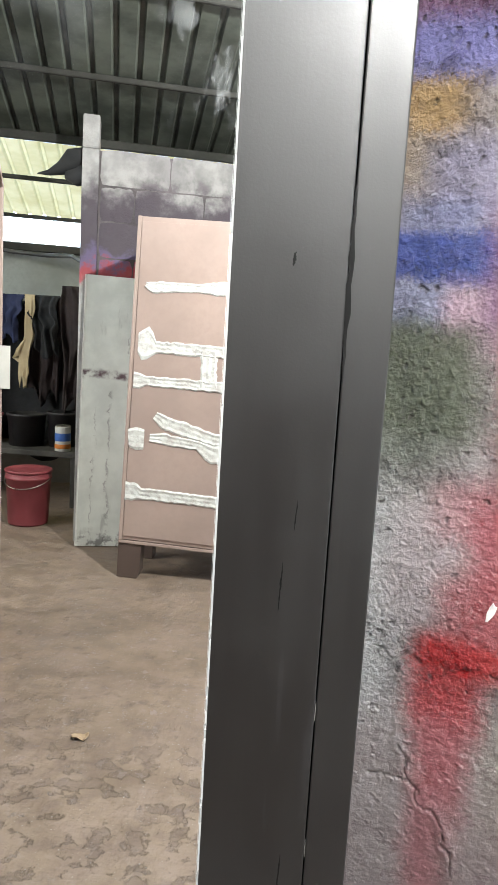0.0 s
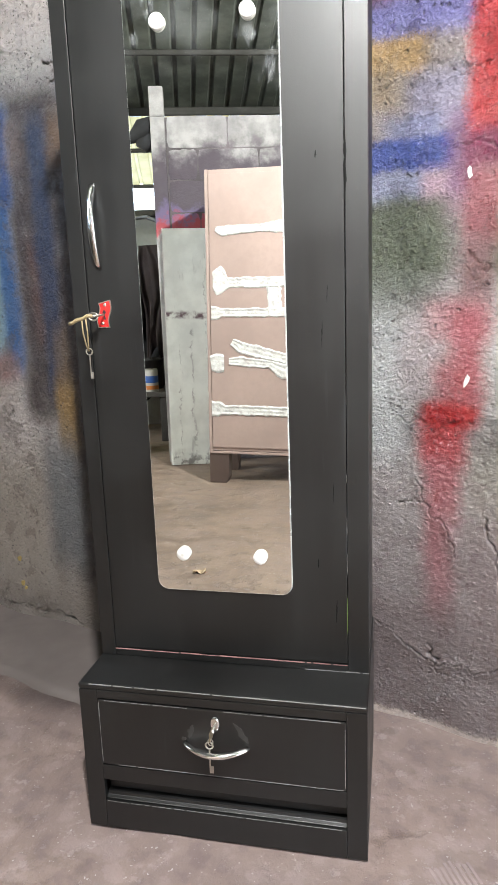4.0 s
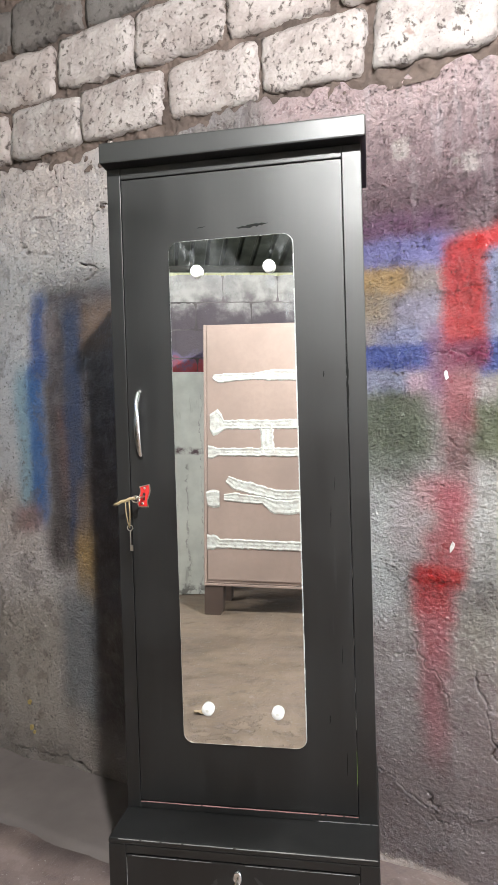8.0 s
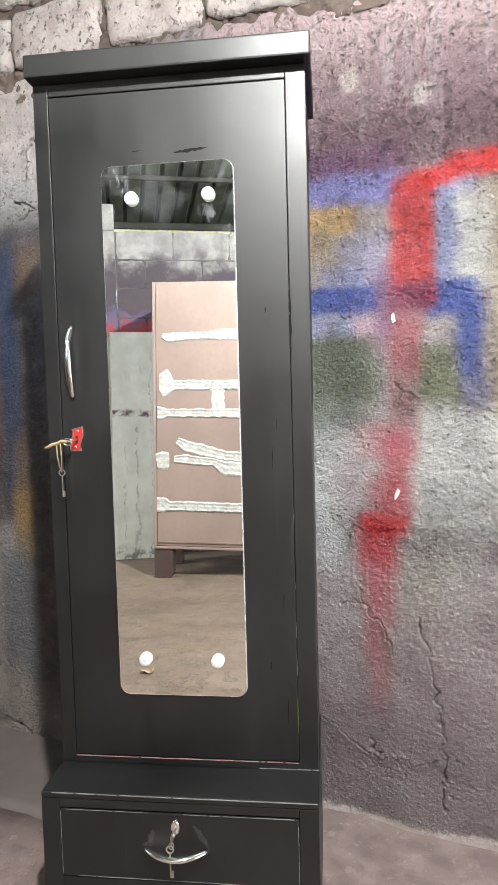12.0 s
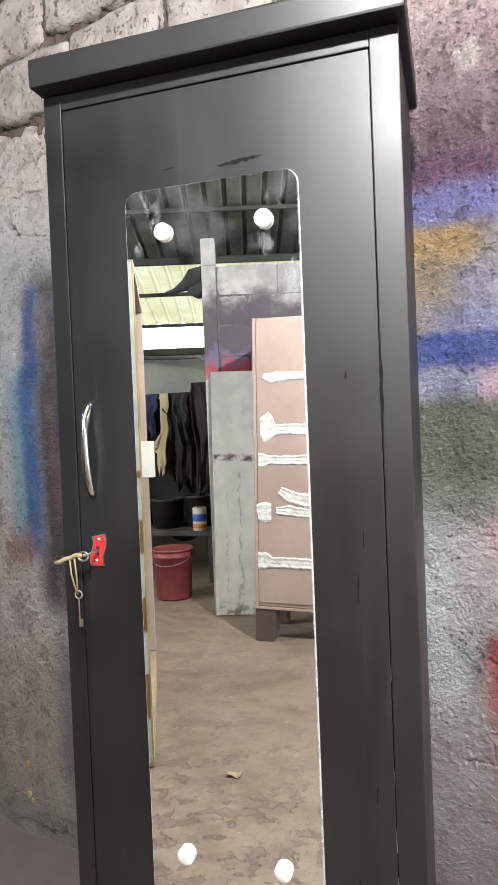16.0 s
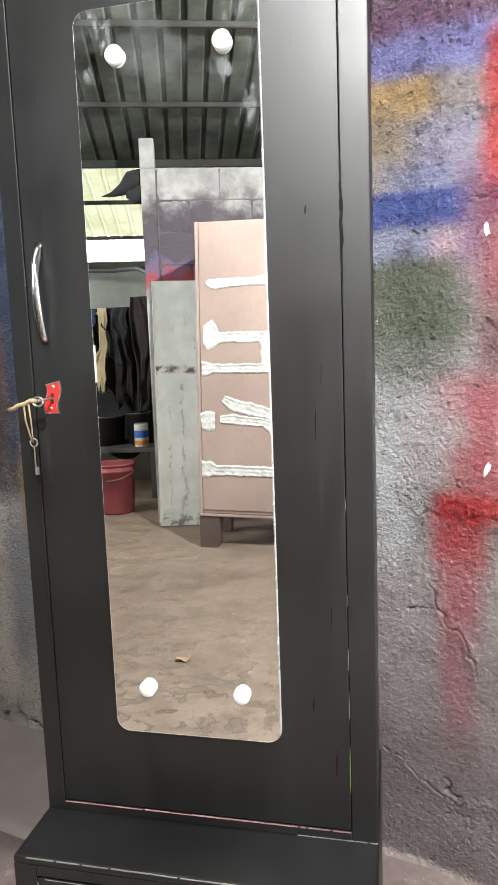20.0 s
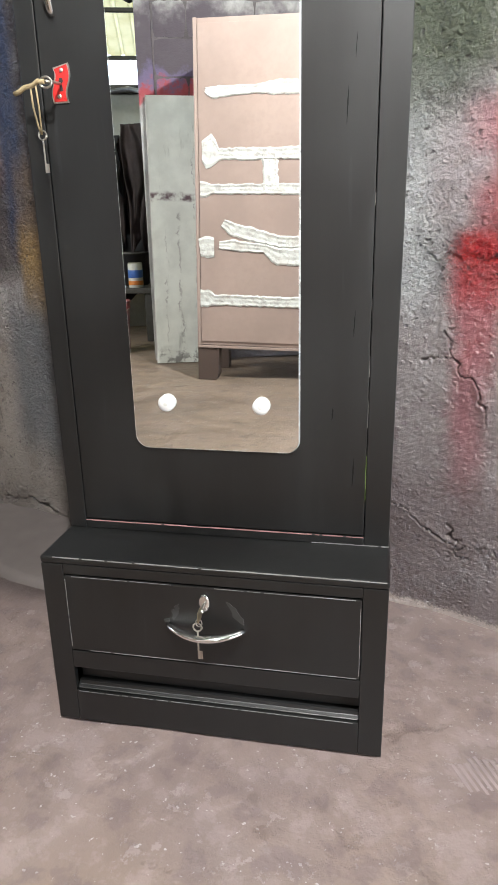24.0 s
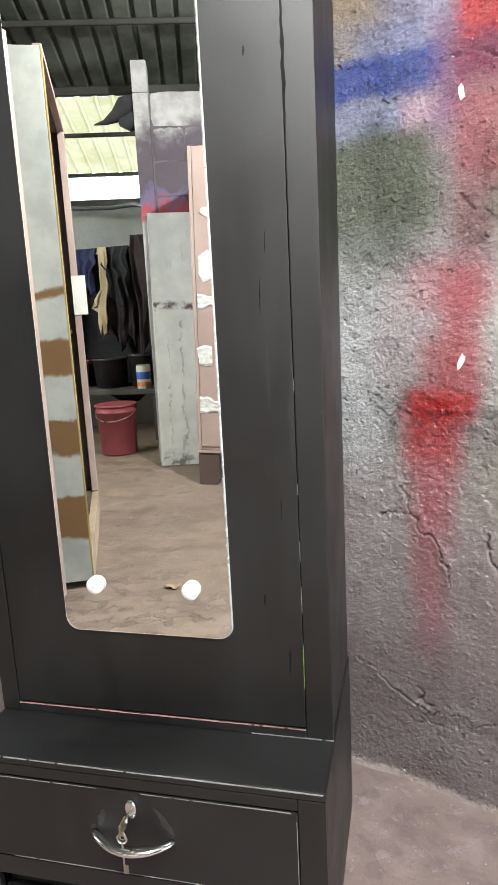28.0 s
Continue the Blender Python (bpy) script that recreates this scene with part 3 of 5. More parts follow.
CLOTH_BROWN = plain("brown_cloth", (0.026, 0.017, 0.017), 0.95, 0.0, 0.3, 10, 0.4, 0.004)
SOOTY = plain("sooty_wood", (0.055, 0.05, 0.045), 0.85, 0.0, 0.4, 8, 0.4, 0.004)
RUST = plain("rusty_purlin", (0.022, 0.021, 0.018), 0.7, 0.3, 0.3, 9)
LABEL_WHITE = plain("paper_white", (0.52, 0.51, 0.48), 0.7, 0.0, 0.1)
LABEL_BLUE = plain("print_blue", (0.05, 0.13, 0.42), 0.5)
LABEL_ORANGE = plain("print_orange", (0.62, 0.20, 0.04), 0.5)
GREENEDGE = plain("green_primer_edge", (0.12, 0.20, 0.045), 0.6)
DUSTY = plain("dusty_tan_paint", (0.33, 0.25, 0.175), 0.7, 0.0, 0.3, 8)
YELLOWEDGE = plain("bare_yellow_edge", (0.42, 0.31, 0.12), 0.6)

# ---- builders ----


def mesh_of(bm, name, material, smooth=False):
    me = bpy.data.meshes.new(name)
    bm.normal_update()
    bm.to_mesh(me)
    bm.free()
    for p in me.polygons:
        p.use_smooth = smooth
    me.materials.append(material)
    return me


def part(name, bm, material, parent=None, label="", smooth=False):
    ob = new(name, mesh_of(bm, name, material, smooth))
    ob.parent = parent
    if label:
        ob["label"] = label
    return ob


def thing(name, label, category, group="", at=(0, 0, 0), turn=0.0):
    ob = new(name)
    ob.empty_display_size = 0.1
    ob.matrix_basis = pose(*at, 0, 0, turn)
    return tagged(ob, label, category, group)


def box(x0, x1, y0, y1, z0, z1, bevel=0.0, seg=2, bm=None):
    bm = bm or bmesh.new()
    made = bmesh.ops.create_cube(bm, size=1.0, matrix=Matrix.Translation(((x0 + x1) / 2, (y0 + y1) / 2, (z0 + z1) / 2)) @ Matrix.Diagonal((x1 - x0, y1 - y0, z1 - z0, 1)))
    if bevel:
        edges = {e for v in made["verts"] for e in v.link_edges}
        bmesh.ops.bevel(bm, geom=list(edges), offset=bevel, segments=seg, profile=0.6, affect="EDGES")
    return bm


def extrude_outline(points, y0, y1, bevel=0.0):
    """A plate: an outline in x and z, from y0 to y1."""
    bm = bmesh.new()
    face = bm.faces.new([bm.verts.new((x, y0, z)) for x, z in points])
    ext = bmesh.ops.extrude_face_region(bm, geom=[face])
    bmesh.ops.translate(bm, verts=[v for v in ext["geom"] if isinstance(v, bmesh.types.BMVert)], vec=(0, y1 - y0, 0))
    bmesh.ops.recalc_face_normals(bm, faces=bm.faces)
    if bevel:
        front = [e for e in bm.edges if all(abs(v.co.y - min(y0, y1)) < 1e-6 for v in e.verts)]
        bmesh.ops.bevel(bm, geom=front, offset=bevel, segments=2, profile=0.5, affect="EDGES")
    return bm


def rounded(x0, x1, z0, z1, r, steps=8):
    pts = []
    for cx, cz, a in ((x1 - r, z1 - r, 0), (x0 + r, z1 - r, 90), (x0 + r, z0 + r, 180), (x1 - r, z0 + r, 270)):
        for i in range(steps + 1):
            b = radians(a + 90 * i / steps)
            pts.append((cx + r * math.cos(b), cz + r * math.sin(b)))
    return pts


def sweep(points, radii, sides=10, flat=1.0, bm=None):
    """A tube along points; radii one or many; flat squeezes it across."""
    bm = bm or bmesh.new()
    pts = [Vector(p) for p in points]
    if not hasattr(radii, "__len__"):
        radii = [radii] * len(pts)
    rings = []
    ref = Vector((0.13, 0.21, 0.97))
    for i, p in enumerate(pts):
        d = (pts[min(i + 1, len(pts) - 1)] - pts[max(i - 1, 0)]).normalized()
        a = d.cross(ref)
        if a.length < 1e-3:
            a = d.cross(Vector((1, 0, 0)))
        a.normalize()
        b = d.cross(a)
        rings.append([bm.verts.new(p + radii[i] * (a * math.cos(t) + b * flat * math.sin(t))) for t in (2 * math.pi * k / sides for k in range(sides))])
    for r0, r1 in zip(rings, rings[1:]):
        for k in range(sides):
            bm.faces.new((r0[k], r0[(k + 1) % sides], r1[(k + 1) % sides], r1[k]))
    bm.faces.new(rings[0][::-1])
    bm.faces.new(rings[-1])
    bmesh.ops.recalc_face_normals(bm, faces=bm.faces)
    return bm


def lathe(profile, sides=28, bm=None, axis="z", at=(0, 0, 0)):
    """Spins (radius, height) pairs round an axis."""
    bm = bm or bmesh.new()
    rings = []
    for r, h in profile:
        ring = []
        for k in range(sides):
            t = 2 * math.pi * k / sides
            x, y = r * math.cos(t), r * math.sin(t)
            co = (x, y, h) if axis == "z" else (x, -h, y)
            ring.append(bm.verts.new(Vector(co) + Vector(at)))
        rings.append(ring)
    for r0, r1 in zip(rings, rings[1:]):
        for k in range(sides):
            bm.faces.new((r0[k], r0[(k + 1) % sides], r1[(k + 1) % sides], r1[k]))
    bm.faces.new(rings[0])
    bm.faces.new(rings[-1])
    bmesh.ops.recalc_face_normals(bm, faces=bm.faces)
    return bm


def value_noise(x, y, seed):
    """Smooth noise of two arrays, -1 to 1."""
    xi, yi = np.floor(x).astype(np.int64), np.floor(y).astype(np.int64)
    fx, fy = x - xi, y - yi
    fx, fy = fx * fx * (3 - 2 * fx), fy * fy * (3 - 2 * fy)

    def h(a, b):
        n = (a * 374761393 + b * 668265263 + seed * 974634777) & 0xFFFFFFFF
        n = ((n ^ (n >> 13)) * 1274126177) & 0xFFFFFFFF
        return ((n ^ (n >> 16)) & 0xFFFF) / 32767.5 - 1

    top = h(xi, yi) * (1 - fx) + h(xi + 1, yi) * fx
    low = h(xi, yi + 1) * (1 - fx) + h(xi + 1, yi + 1) * fx
    return top * (1 - fy) + low * fy


def grid_mesh(name, u, v, place, material, smooth=True):
    """A sheet over the values u and v; place gives x, y, z arrays."""
    uu, vv = np.meshgrid(u, v, indexing="ij")
    co = np.stack(place(uu, vv), -1).reshape(-1, 3)
    nu, nv = len(u), len(v)
    idx = np.arange(nu * nv).reshape(nu, nv)
    quads = np.stack((idx[:-1, :-1], idx[1:, :-1], idx[1:, 1:], idx[:-1, 1:]), -1).reshape(-1, 4)
    me = bpy.data.meshes.new(name)
    me.from_pydata(co.tolist(), [], quads.tolist())
    me.polygons.foreach_set("use_smooth", [smooth] * len(me.polygons))
    me.materials.append(material)
    return me


# ---- the shed ----
TURN = -math.degrees(math.atan(0.315))
WALL = pose(0, 0.465, 0, 0, 0, TURN)
SHED = pose(-1.215, -3.185, 0, 0, 0, TURN)  # the end of the block wall; v runs from it towards the sprayed wall


def near_line(uu, zz, pts):
    """Distance from a crack drawn as corner points."""
    best = np.full(uu.shape, 9.0)
    for (a, b), (c, d) in zip(pts, pts[1:]):
        t = np.clip(((uu - a) * (c - a) + (zz - b) * (d - b)) / ((c - a) ** 2 + (d - b) ** 2), 0, 1)
        best = np.minimum(best, np.hypot(uu - a - t * (c - a), zz - b - t * (d - b)))
    return best


CRACKS = [
    [(0.405, 0.615), (0.42, 0.585), (0.43, 0.555), (0.455, 0.52), (0.485, 0.48), (0.50, 0.44)],
    [(0.36, 0.565), (0.405, 0.555), (0.43, 0.56)],
    [(0.31, 0.235), (0.35, 0.215), (0.39, 0.195), (0.43, 0.165), (0.46, 0.160), (0.50, 0.175), (0.55, 0.165), (0.61, 0.18)],
    [(0.43, 0.205), (0.46, 0.180), (0.455, 0.150), (0.475, 0.145)],
    [(0.56, 0.55), (0.585, 0.45), (0.595, 0.39), (0.61, 0.30), (0.62, 0.18), (0.625, 0.06)],
    [(0.36, 0.755), (0.41, 0.760), (0.46, 0.752), (0.52, 0.762), (0.58, 0.758)],
    [(0.49, 1.345), (0.56, 1.335), (0.66, 1.345), (0.76, 1.335)],
    [(0.44, 1.505), (0.55, 1.495), (0.70, 1.50)],
    [(0.50, 1.12), (0.52, 1.095), (0.55, 1.09)],
    [(-0.756, 1.931), (-0.80, 1.915), (-0.847, 1.905), (-0.93, 1.912), (-0.951, 1.87), (-0.945, 1.83), (-0.893, 1.800), (-0.83, 1.79), (-0.761, 1.772)],
    [(-0.558, 1.914), (-0.61, 1.905), (-0.632, 1.865), (-0.615, 1.84), (-0.633, 1.81), (-0.62, 1.78)],
    [(-0.685, 1.735), (-0.64, 1.725), (-0.597, 1.702), (-0.625, 1.69), (-0.665, 1.672)],
    [(-0.775, 2.06), (-0.785, 2.02), (-0.83, 1.99)],
    [(-0.745, 2.07), (-0.74, 2.01), (-0.715, 1.975)],
    [(-1.05, 0.03), (-0.95, 0.045), (-0.86, 0.04), (-0.78, 0.045), (-0.71, 0.015)],
]
SHALLOW = (5, 6, 7, 8)


def layered(uu, zz, size, seed, times=3):
    """Noise in several sizes, the finer the weaker."""
    total = np.zeros(uu.shape)
    for k in range(times):
        total = total + value_noise(uu * size * 2.1 ** k, zz * size * 2.1 ** k, seed + k) / 1.7 ** k
    return total


def plaster_place(uu, zz):
    jag = 0.018 * value_noise(uu * 9, uu * 0, 5) + 0.015 * value_noise(uu * 40, uu * 0, 6)
    d = 0.009 * value_noise(uu * 3, zz * 3, 1) + 0.003 * value_noise(uu * 10, zz * 10, 2)
    # trowel ripples and grain
    rough = np.clip(0.6 + 0.8 * value_noise(uu * 4, zz * 4, 51), 0.25, 1.4) * np.where(uu > 0, np.clip((zz - 0.1) / 0.7, 0.6, 1), 1)
    d = d + 0.0014 * rough * layered(uu, zz, 75, 61, 2) - 0.0035 * rough * np.clip(layered(uu, zz * 1.5, 26, 71) - 0.55, 0, 1)
    for k, pts in enumerate(CRACKS):
        sway = 0.003 if k == 11 else 0.012
        wob = near_line(uu + sway * value_noise(uu * 50, zz * 50, 8) + 0.003 * value_noise(uu * 170, zz * 170, 12), zz + sway * value_noise(uu * 50, zz * 50, 9) + 0.003 * value_noise(uu * 170, zz * 170, 13), pts)
        d = d - (0.006 if k in SHALLOW else 0.012 if k < 9 else 0.022) * np.clip(1.3 - wob / ((0.0011 if k < 9 or k == 11 else 0.0017) + 0.0012 * (1 + value_noise(uu * 28, zz * 28, 14))), 0, 1)
        if k in (0, 2, 9, 10):
            # one lip of the crack has lifted
            d = d + 0.003 * np.clip(1 - wob / 0.02, 0, 1)
    # buried bricks press through the thin coat at the top
    level = zz + 0.03 * uu
    thin = np.clip((level - 1.78) / 0.2, 0, 1) * np.clip((-0.45 - uu) / 0.15, 0, 1)
    course = np.floor((2.095 - level) / 0.187)
    along = np.abs(((uu + 0.79 + 0.163 * course + 0.02 * value_noise(zz * 9, zz * 0, 15)) / 0.326) % 1 - 0.5) * 0.326
    bed = np.abs(((2.095 - level + 0.012 * value_noise(uu * 9, uu * 0, 16)) / 0.187) % 1 - 0.5) * 0.187
    d = d - 0.007 * thin * (1 - np.clip((0.157 - along) / 0.018, 0, 1) * np.clip((0.088 - bed) / 0.016, 0, 1))
    # worn foot of the wall
    foot = np.clip(1 - zz / 0.14, 0, 1)
    d = d + foot * (0.008 + 0.008 * value_noise(uu * 7, zz * 9, 11))
    # plaster ends in a broken edge under the bricks
    top = np.clip((level - (2.075 + jag)) / 0.010, 0, 1)
    d = d - 0.05 * top
    return uu, -d, zz


columns = np.concatenate((np.arange(-1.45, -1.2, 0.008), np.arange(-1.2, -0.5, 0.0028), np.arange(-0.5, 0.24, 0.006), np.arange(0.24, 0.76, 0.0021), np.arange(0.76, 1.1, 0.005)))
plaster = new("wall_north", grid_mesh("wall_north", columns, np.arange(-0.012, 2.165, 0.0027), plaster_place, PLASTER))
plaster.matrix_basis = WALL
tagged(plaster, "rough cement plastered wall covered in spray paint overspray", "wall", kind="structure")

core = part("wall_core", box(-4.0, 4.0, 0.022, 0.22, 0, 2.12), MORTAR, plaster)
part("wall_core", box(-4.0, 4.0, 0.035, 0.22, 2.121, 2.75), MORTAR, plaster)


def mortar_place(uu, zz):
    return uu, 0.012 + 0.010 * layered(uu, zz, 22, 91) + 0.005 * layered(uu, zz, 90, 95, 2), zz


bed = new("mortar_bed", grid_mesh("mortar_bed", np.arange(-1.6, 1.3, 0.006), np.arange(2.03, 2.74, 0.006), mortar_place, MORTAR))
bed.parent = plaster
bed["label"] = "crumbled dark brown mortar between the bricks"
part("plain_plaster", box(-4.0, -1.45, -0.004, 0.021, 0, 2.12), CEMENT, plaster)
part("plain_plaster", box(1.095, 4.0, -0.004, 0.021, 0, 2.12), CEMENT, plaster)


def floor_place(xx, yy):
    z = 0.004 * value_noise(xx * 2.3, yy * 2.3, 21) + 0.0025 * value_noise(xx * 9, yy * 9, 22) + 0.0012 * value_noise(xx * 30, yy * 30, 23)
    z = z - 0.006
    return xx, yy, z


floor = new("floor", grid_mesh("floor", np.linspace(-6, 7, 420), np.linspace(-7.5, 6, 430), floor_place, FLOOR))
tagged(floor, "worn dusty concrete floor with flakes and stains", "floor", kind="structure")
part("slab", box(-6, 7, -7.5, 6, -0.2, -0.02), CEMENT, floor)


def apron_place(uu, vv):
    edge = -0.325 + 0.012 * value_noise(uu * 6, uu * 0, 41) + 0.004 * value_noise(uu * 25, uu * 0, 42)
    fall = np.clip((vv - edge) / 0.03, 0, 1)
    z = -0.02 + 0.030 * np.sqrt(1 - (1 - fall) ** 2) + 0.0015 * value_noise(uu * 9, vv * 9, 43) + 0.0008 * value_noise(uu * 30, vv * 30, 44)
    return uu, vv, z


apron = new("screed_apron", grid_mesh("screed_apron", np.arange(-1.7, -0.10, 0.01), np.arange(-0.36, 0.03, 0.006), apron_place, SCREED))
apron.parent = floor
apron.matrix_world = WALL
apron["label"] = "low smooth cement strip along the foot of the wall"

# concrete block wall across the shed, open at one end
south = new("wall_south")
tagged(south, "grey concrete block wall stained with dark spray paint", "wall", kind="structure")
south.matrix_basis = SHED
part("wall_core", box(0.095, 4.5, -0.16, -0.007, 0, 2.28), JOINT, south)


def block_mesh(w, h, dep, seed, name, material, rough=0.006):
    bm = bmesh.new()
    nx, nz = 8, 4
    rnd = random.Random(seed)
    rows = []
    for i in range(nx + 1):
        row = []
        for k in range(nz + 1):
            x, z = -w / 2 + w * i / nx, -h / 2 + h * k / nz
            edge = i in (0, nx) or k in (0, nz)
            corner = i in (0, nx) and k in (0, nz)
            y = rnd.uniform(-rough, rough) * 0.3 + (0.004 if edge else 0)
            if edge:
                x += rnd.uniform(-rough, rough) - (math.copysign(0.008, x) if corner else 0)
                z += rnd.uniform(-rough, rough) - (math.copysign(0.006, z) if corner else 0)
            row.append(bm.verts.new((x, y, z)))
        rows.append(row)
    for i in range(nx):
        for k in range(nz):
            bm.faces.new((rows[i][k], rows[i + 1][k], rows[i + 1][k + 1], rows[i][k + 1]))
    rim = [e for e in bm.edges if e.is_boundary]
    ext = bmesh.ops.extrude_edge_only(bm, edges=rim)
    for v in (g for g in ext["geom"] if isinstance(g, bmesh.types.BMVert)):
        v.co.y = dep
    bmesh.ops.recalc_face_normals(bm, faces=bm.faces)
    return mesh_of(bm, name, material, False)


# ceiling: ribbed sheets that fall towards the back, on purlins
SLOPE = 0.158


def roof_z(v):
    return 2.5 + SLOPE * v


def ribbed(xx, vv):
    rib = np.clip(0.15 - np.abs((xx / 0.118) % 1 - 0.5), 0, 0.05) / 0.05
    return xx, vv, roof_z(vv) + 0.022 * rib + 0.028


xs = np.arange(-4.5, 6.5, 0.0059)
ceiling = new("ceiling", grid_mesh("ceiling", xs, np.array([-0.56, 1.5, 3.5, 7.0]), ribbed, ROOF, False))
ceiling.matrix_basis = SHED
tagged(ceiling, "dark sooty ribbed metal roof sheets", "ceiling", kind="structure")
clear = new("ceiling_skylight", grid_mesh("ceiling_skylight", xs, np.array([-1.95, -1.1, -0.561]), ribbed, CLEAR, False))
clear.matrix_basis = SHED
tagged(clear, "pale yellowed translucent ribbed roof sheets letting daylight in", "skylight", kind="structure")
for v in (-1.9, -1.10, -0.417, 0.30, 1.0, 1.75, 2.5, 3.25, 4.2, 5.2):
    purlin = new("roof_beam", mesh_of(box(-4.5, 6.5, v - 0.011, v + 0.011, roof_z(v) - (0.03 if v == -0.417 else 0.008), roof_z(v) + 0.022, 0.004, 1), "roof_beam", RUST))
    purlin.matrix_basis = SHED
    tagged(purlin, "thin rusty steel purlin under the roof sheets", "beam", group="roof purlins", kind="structure")

# outer walls that close the shed
# west wall is kept low, leaving an invented gap for a fill lamp
for name, b in (("wall_west", (-3.2, -3.05, -1.9, 7.0)), ("wall_rear", (-3.2, 4.35, 7.0, 7.15))):
    ob = new(name, mesh_of(box(*b, 0, 3.5 if name == "wall_rear" else 1.9), name, DIM_CEMENT))
    ob.matrix_basis = SHED
    tagged(ob, "plain grey cement wall of the shed" if name == "wall_rear" else "low grey cement wall under an open strip of daylight", "wall", kind="structure")
# out of view; the entrance is assumed, to hold the fill lamp
east = new("wall_east", mesh_of(box(4.2, 4.35, 3.4, 7.0, 0, 2.45), "wall_east", DIM_CEMENT))
east.matrix_basis = SHED
tagged(east, "plain grey cement wall, unseen, with an assumed wide open entrance", "wall", kind="structure")
part("wall_end", box(4.2, 4.35, -1.9, 1.1, 0, 2.45), DIM_CEMENT, east)
part("lintel", box(4.2, 4.35, 1.101, 3.399, 2.15, 2.45), DIM_CEMENT, east)
eaves.matrix_basis = SHED @ look((-3.1, 1.0, 2.15), (0.25, 0.1, 0.7))
entrance.matrix_basis = SHED @ look((4.25, 2.25, 1.08), (0.0, 1.6, 0.9))
far = new("wall_far", mesh_of(box(-3.2, 5.0, -1.92, -1.77, 0, 1.93), "wall_far", CEMENT))
far.matrix_basis = SHED
tagged(far, "low grey cement wall under an open strip of daylight", "wall", kind="structure")
far2 = new("trim", mesh_of(box(-3.0, 5.0, -1.80, -1.70, 1.91, 1.97, 0.006), "trim", SOOTY))
far2.matrix_basis = SHED
tagged(far2, "dark timber plate along the top of the low wall", "trim", kind="structure")

# ---- the wardrobe ----
wardrobe = thing("wardrobe", "tall black steel wardrobe with a mirrored door and one drawer", "wardrobe")
BACK = 0.25
part("side_panel", box(-0.269, -0.2425, 0.001, BACK, 0.317, 1.75, 0.002), ENAMEL, wardrobe)
part("side_panel", box(0.2495, 0.284, 0.001, BACK, 0.317, 1.75, 0.002), ENAMEL, wardrobe)
part("back_panel", box(-0.2415, 0.2485, BACK - 0.012, BACK - 0.002, 0.32, 1.748), ENAMEL, wardrobe)
part("stile", box(-0.2715, -0.2405, -0.012, 0.0, 0.3175, 1.749, 0.0015), ENAMEL, wardrobe)
part("stile", box(0.2460, 0.286, -0.012, 0.0, 0.3175, 1.749, 0.0015), ENAMEL, wardrobe)
part("top_rail", box(-0.2402, 0.2457, -0.012, 0.0, 1.7245, 1.749, 0.002), ENAMEL, wardrobe)
part("bottom_rail", box(-0.2402, 0.2457, -0.012, 0.0, 0.3175, 0.3335, 0.002), ENAMEL, wardrobe, "worn edge with bare metal showing")
part("top_cap", box(-0.276, 0.297, -0.045, BACK + 0.01, 1.7505, 1.795, 0.004), ENAMEL, wardrobe)

door = part("door", box(-0.2392, 0.2448, -0.011, 0.008, 0.3360, 1.7225, 0.0012), ENAMEL, wardrobe)
mirror = part("mirror", extrude_outline(rounded(-0.1335, 0.139, 0.474, 1.5765, 0.022), -0.0155, -0.0112), MIRROR, door, "tall mirror with rounded corners, smeared at the top")


rim_bm = bmesh.new()
outer, inner = rounded(-0.1350, 0.1405, 0.4720, 1.5780, 0.0235), rounded(-0.1327, 0.1382, 0.4748, 1.5757, 0.0212)
vo = [rim_bm.verts.new((x, -0.0118, z)) for x, z in outer]
vi = [rim_bm.verts.new((x, -0.0158, z)) for x, z in inner]
vb = [rim_bm.verts.new((x, -0.0112, z)) for x, z in inner]
for k in range(len(vo)):
    q = (k + 1) % len(vo)
    rim_bm.faces.new((vo[k], vo[q], vi[q], vi[k]))
    rim_bm.faces.new((vi[k], vi[q], vb[q], vb[k]))
bmesh.ops.recalc_face_normals(rim_bm, faces=rim_bm.faces)
part("mirror_edge", rim_bm, GROUND, door, "ground glass edge")


def mirror_cap(x, z):
    bm = lathe([(0.0135, 0.0), (0.0135, 0.007), (0.0118, 0.0092), (0.004, 0.0098)], 24, axis="y", at=(x, -0.0155, z))
    cap = part("screw_cap", bm, WHITE, door, "round white plastic mirror screw cap", True)
    return cap


for x, z in ((-0.0705, 1.509), (0.0880, 1.509), (-0.0755, 0.552), (0.0795, 0.551)):
    mirror_cap(x, z)
    part("screw", lathe([(0.0036, 0.0), (0.0036, 0.0006), (0.0026, 0.0009)], 14, axis="y", at=(x, -0.0252, z)), LABEL_WHITE, door)


def bow(a, b, out, side, rise, r, n=22):
    """A bow handle between a and b that stands out and bends to one side."""
    a, b = Vector(a), Vector(b)
    pts, rad = [], []
    for i in range(n + 1):
        t = i / n
        s = math.sin(math.pi * t)
        pts.append(a.lerp(b, t) + Vector(out) * (s ** 0.7) * rise[0] + Vector(side) * s * rise[1])
        rad.append(r * (0.6 + 0.6 * s ** 0.8))
    return sweep(pts, rad, 12, 0.62)


part("handle", bow((-0.213, -0.012, 1.258), (-0.213, -0.012, 1.108), (0, -1, 0), (-1, 0, 0), (0.017, 0.002), 0.0076), CHROME, door, "curved chrome bow handle", True)
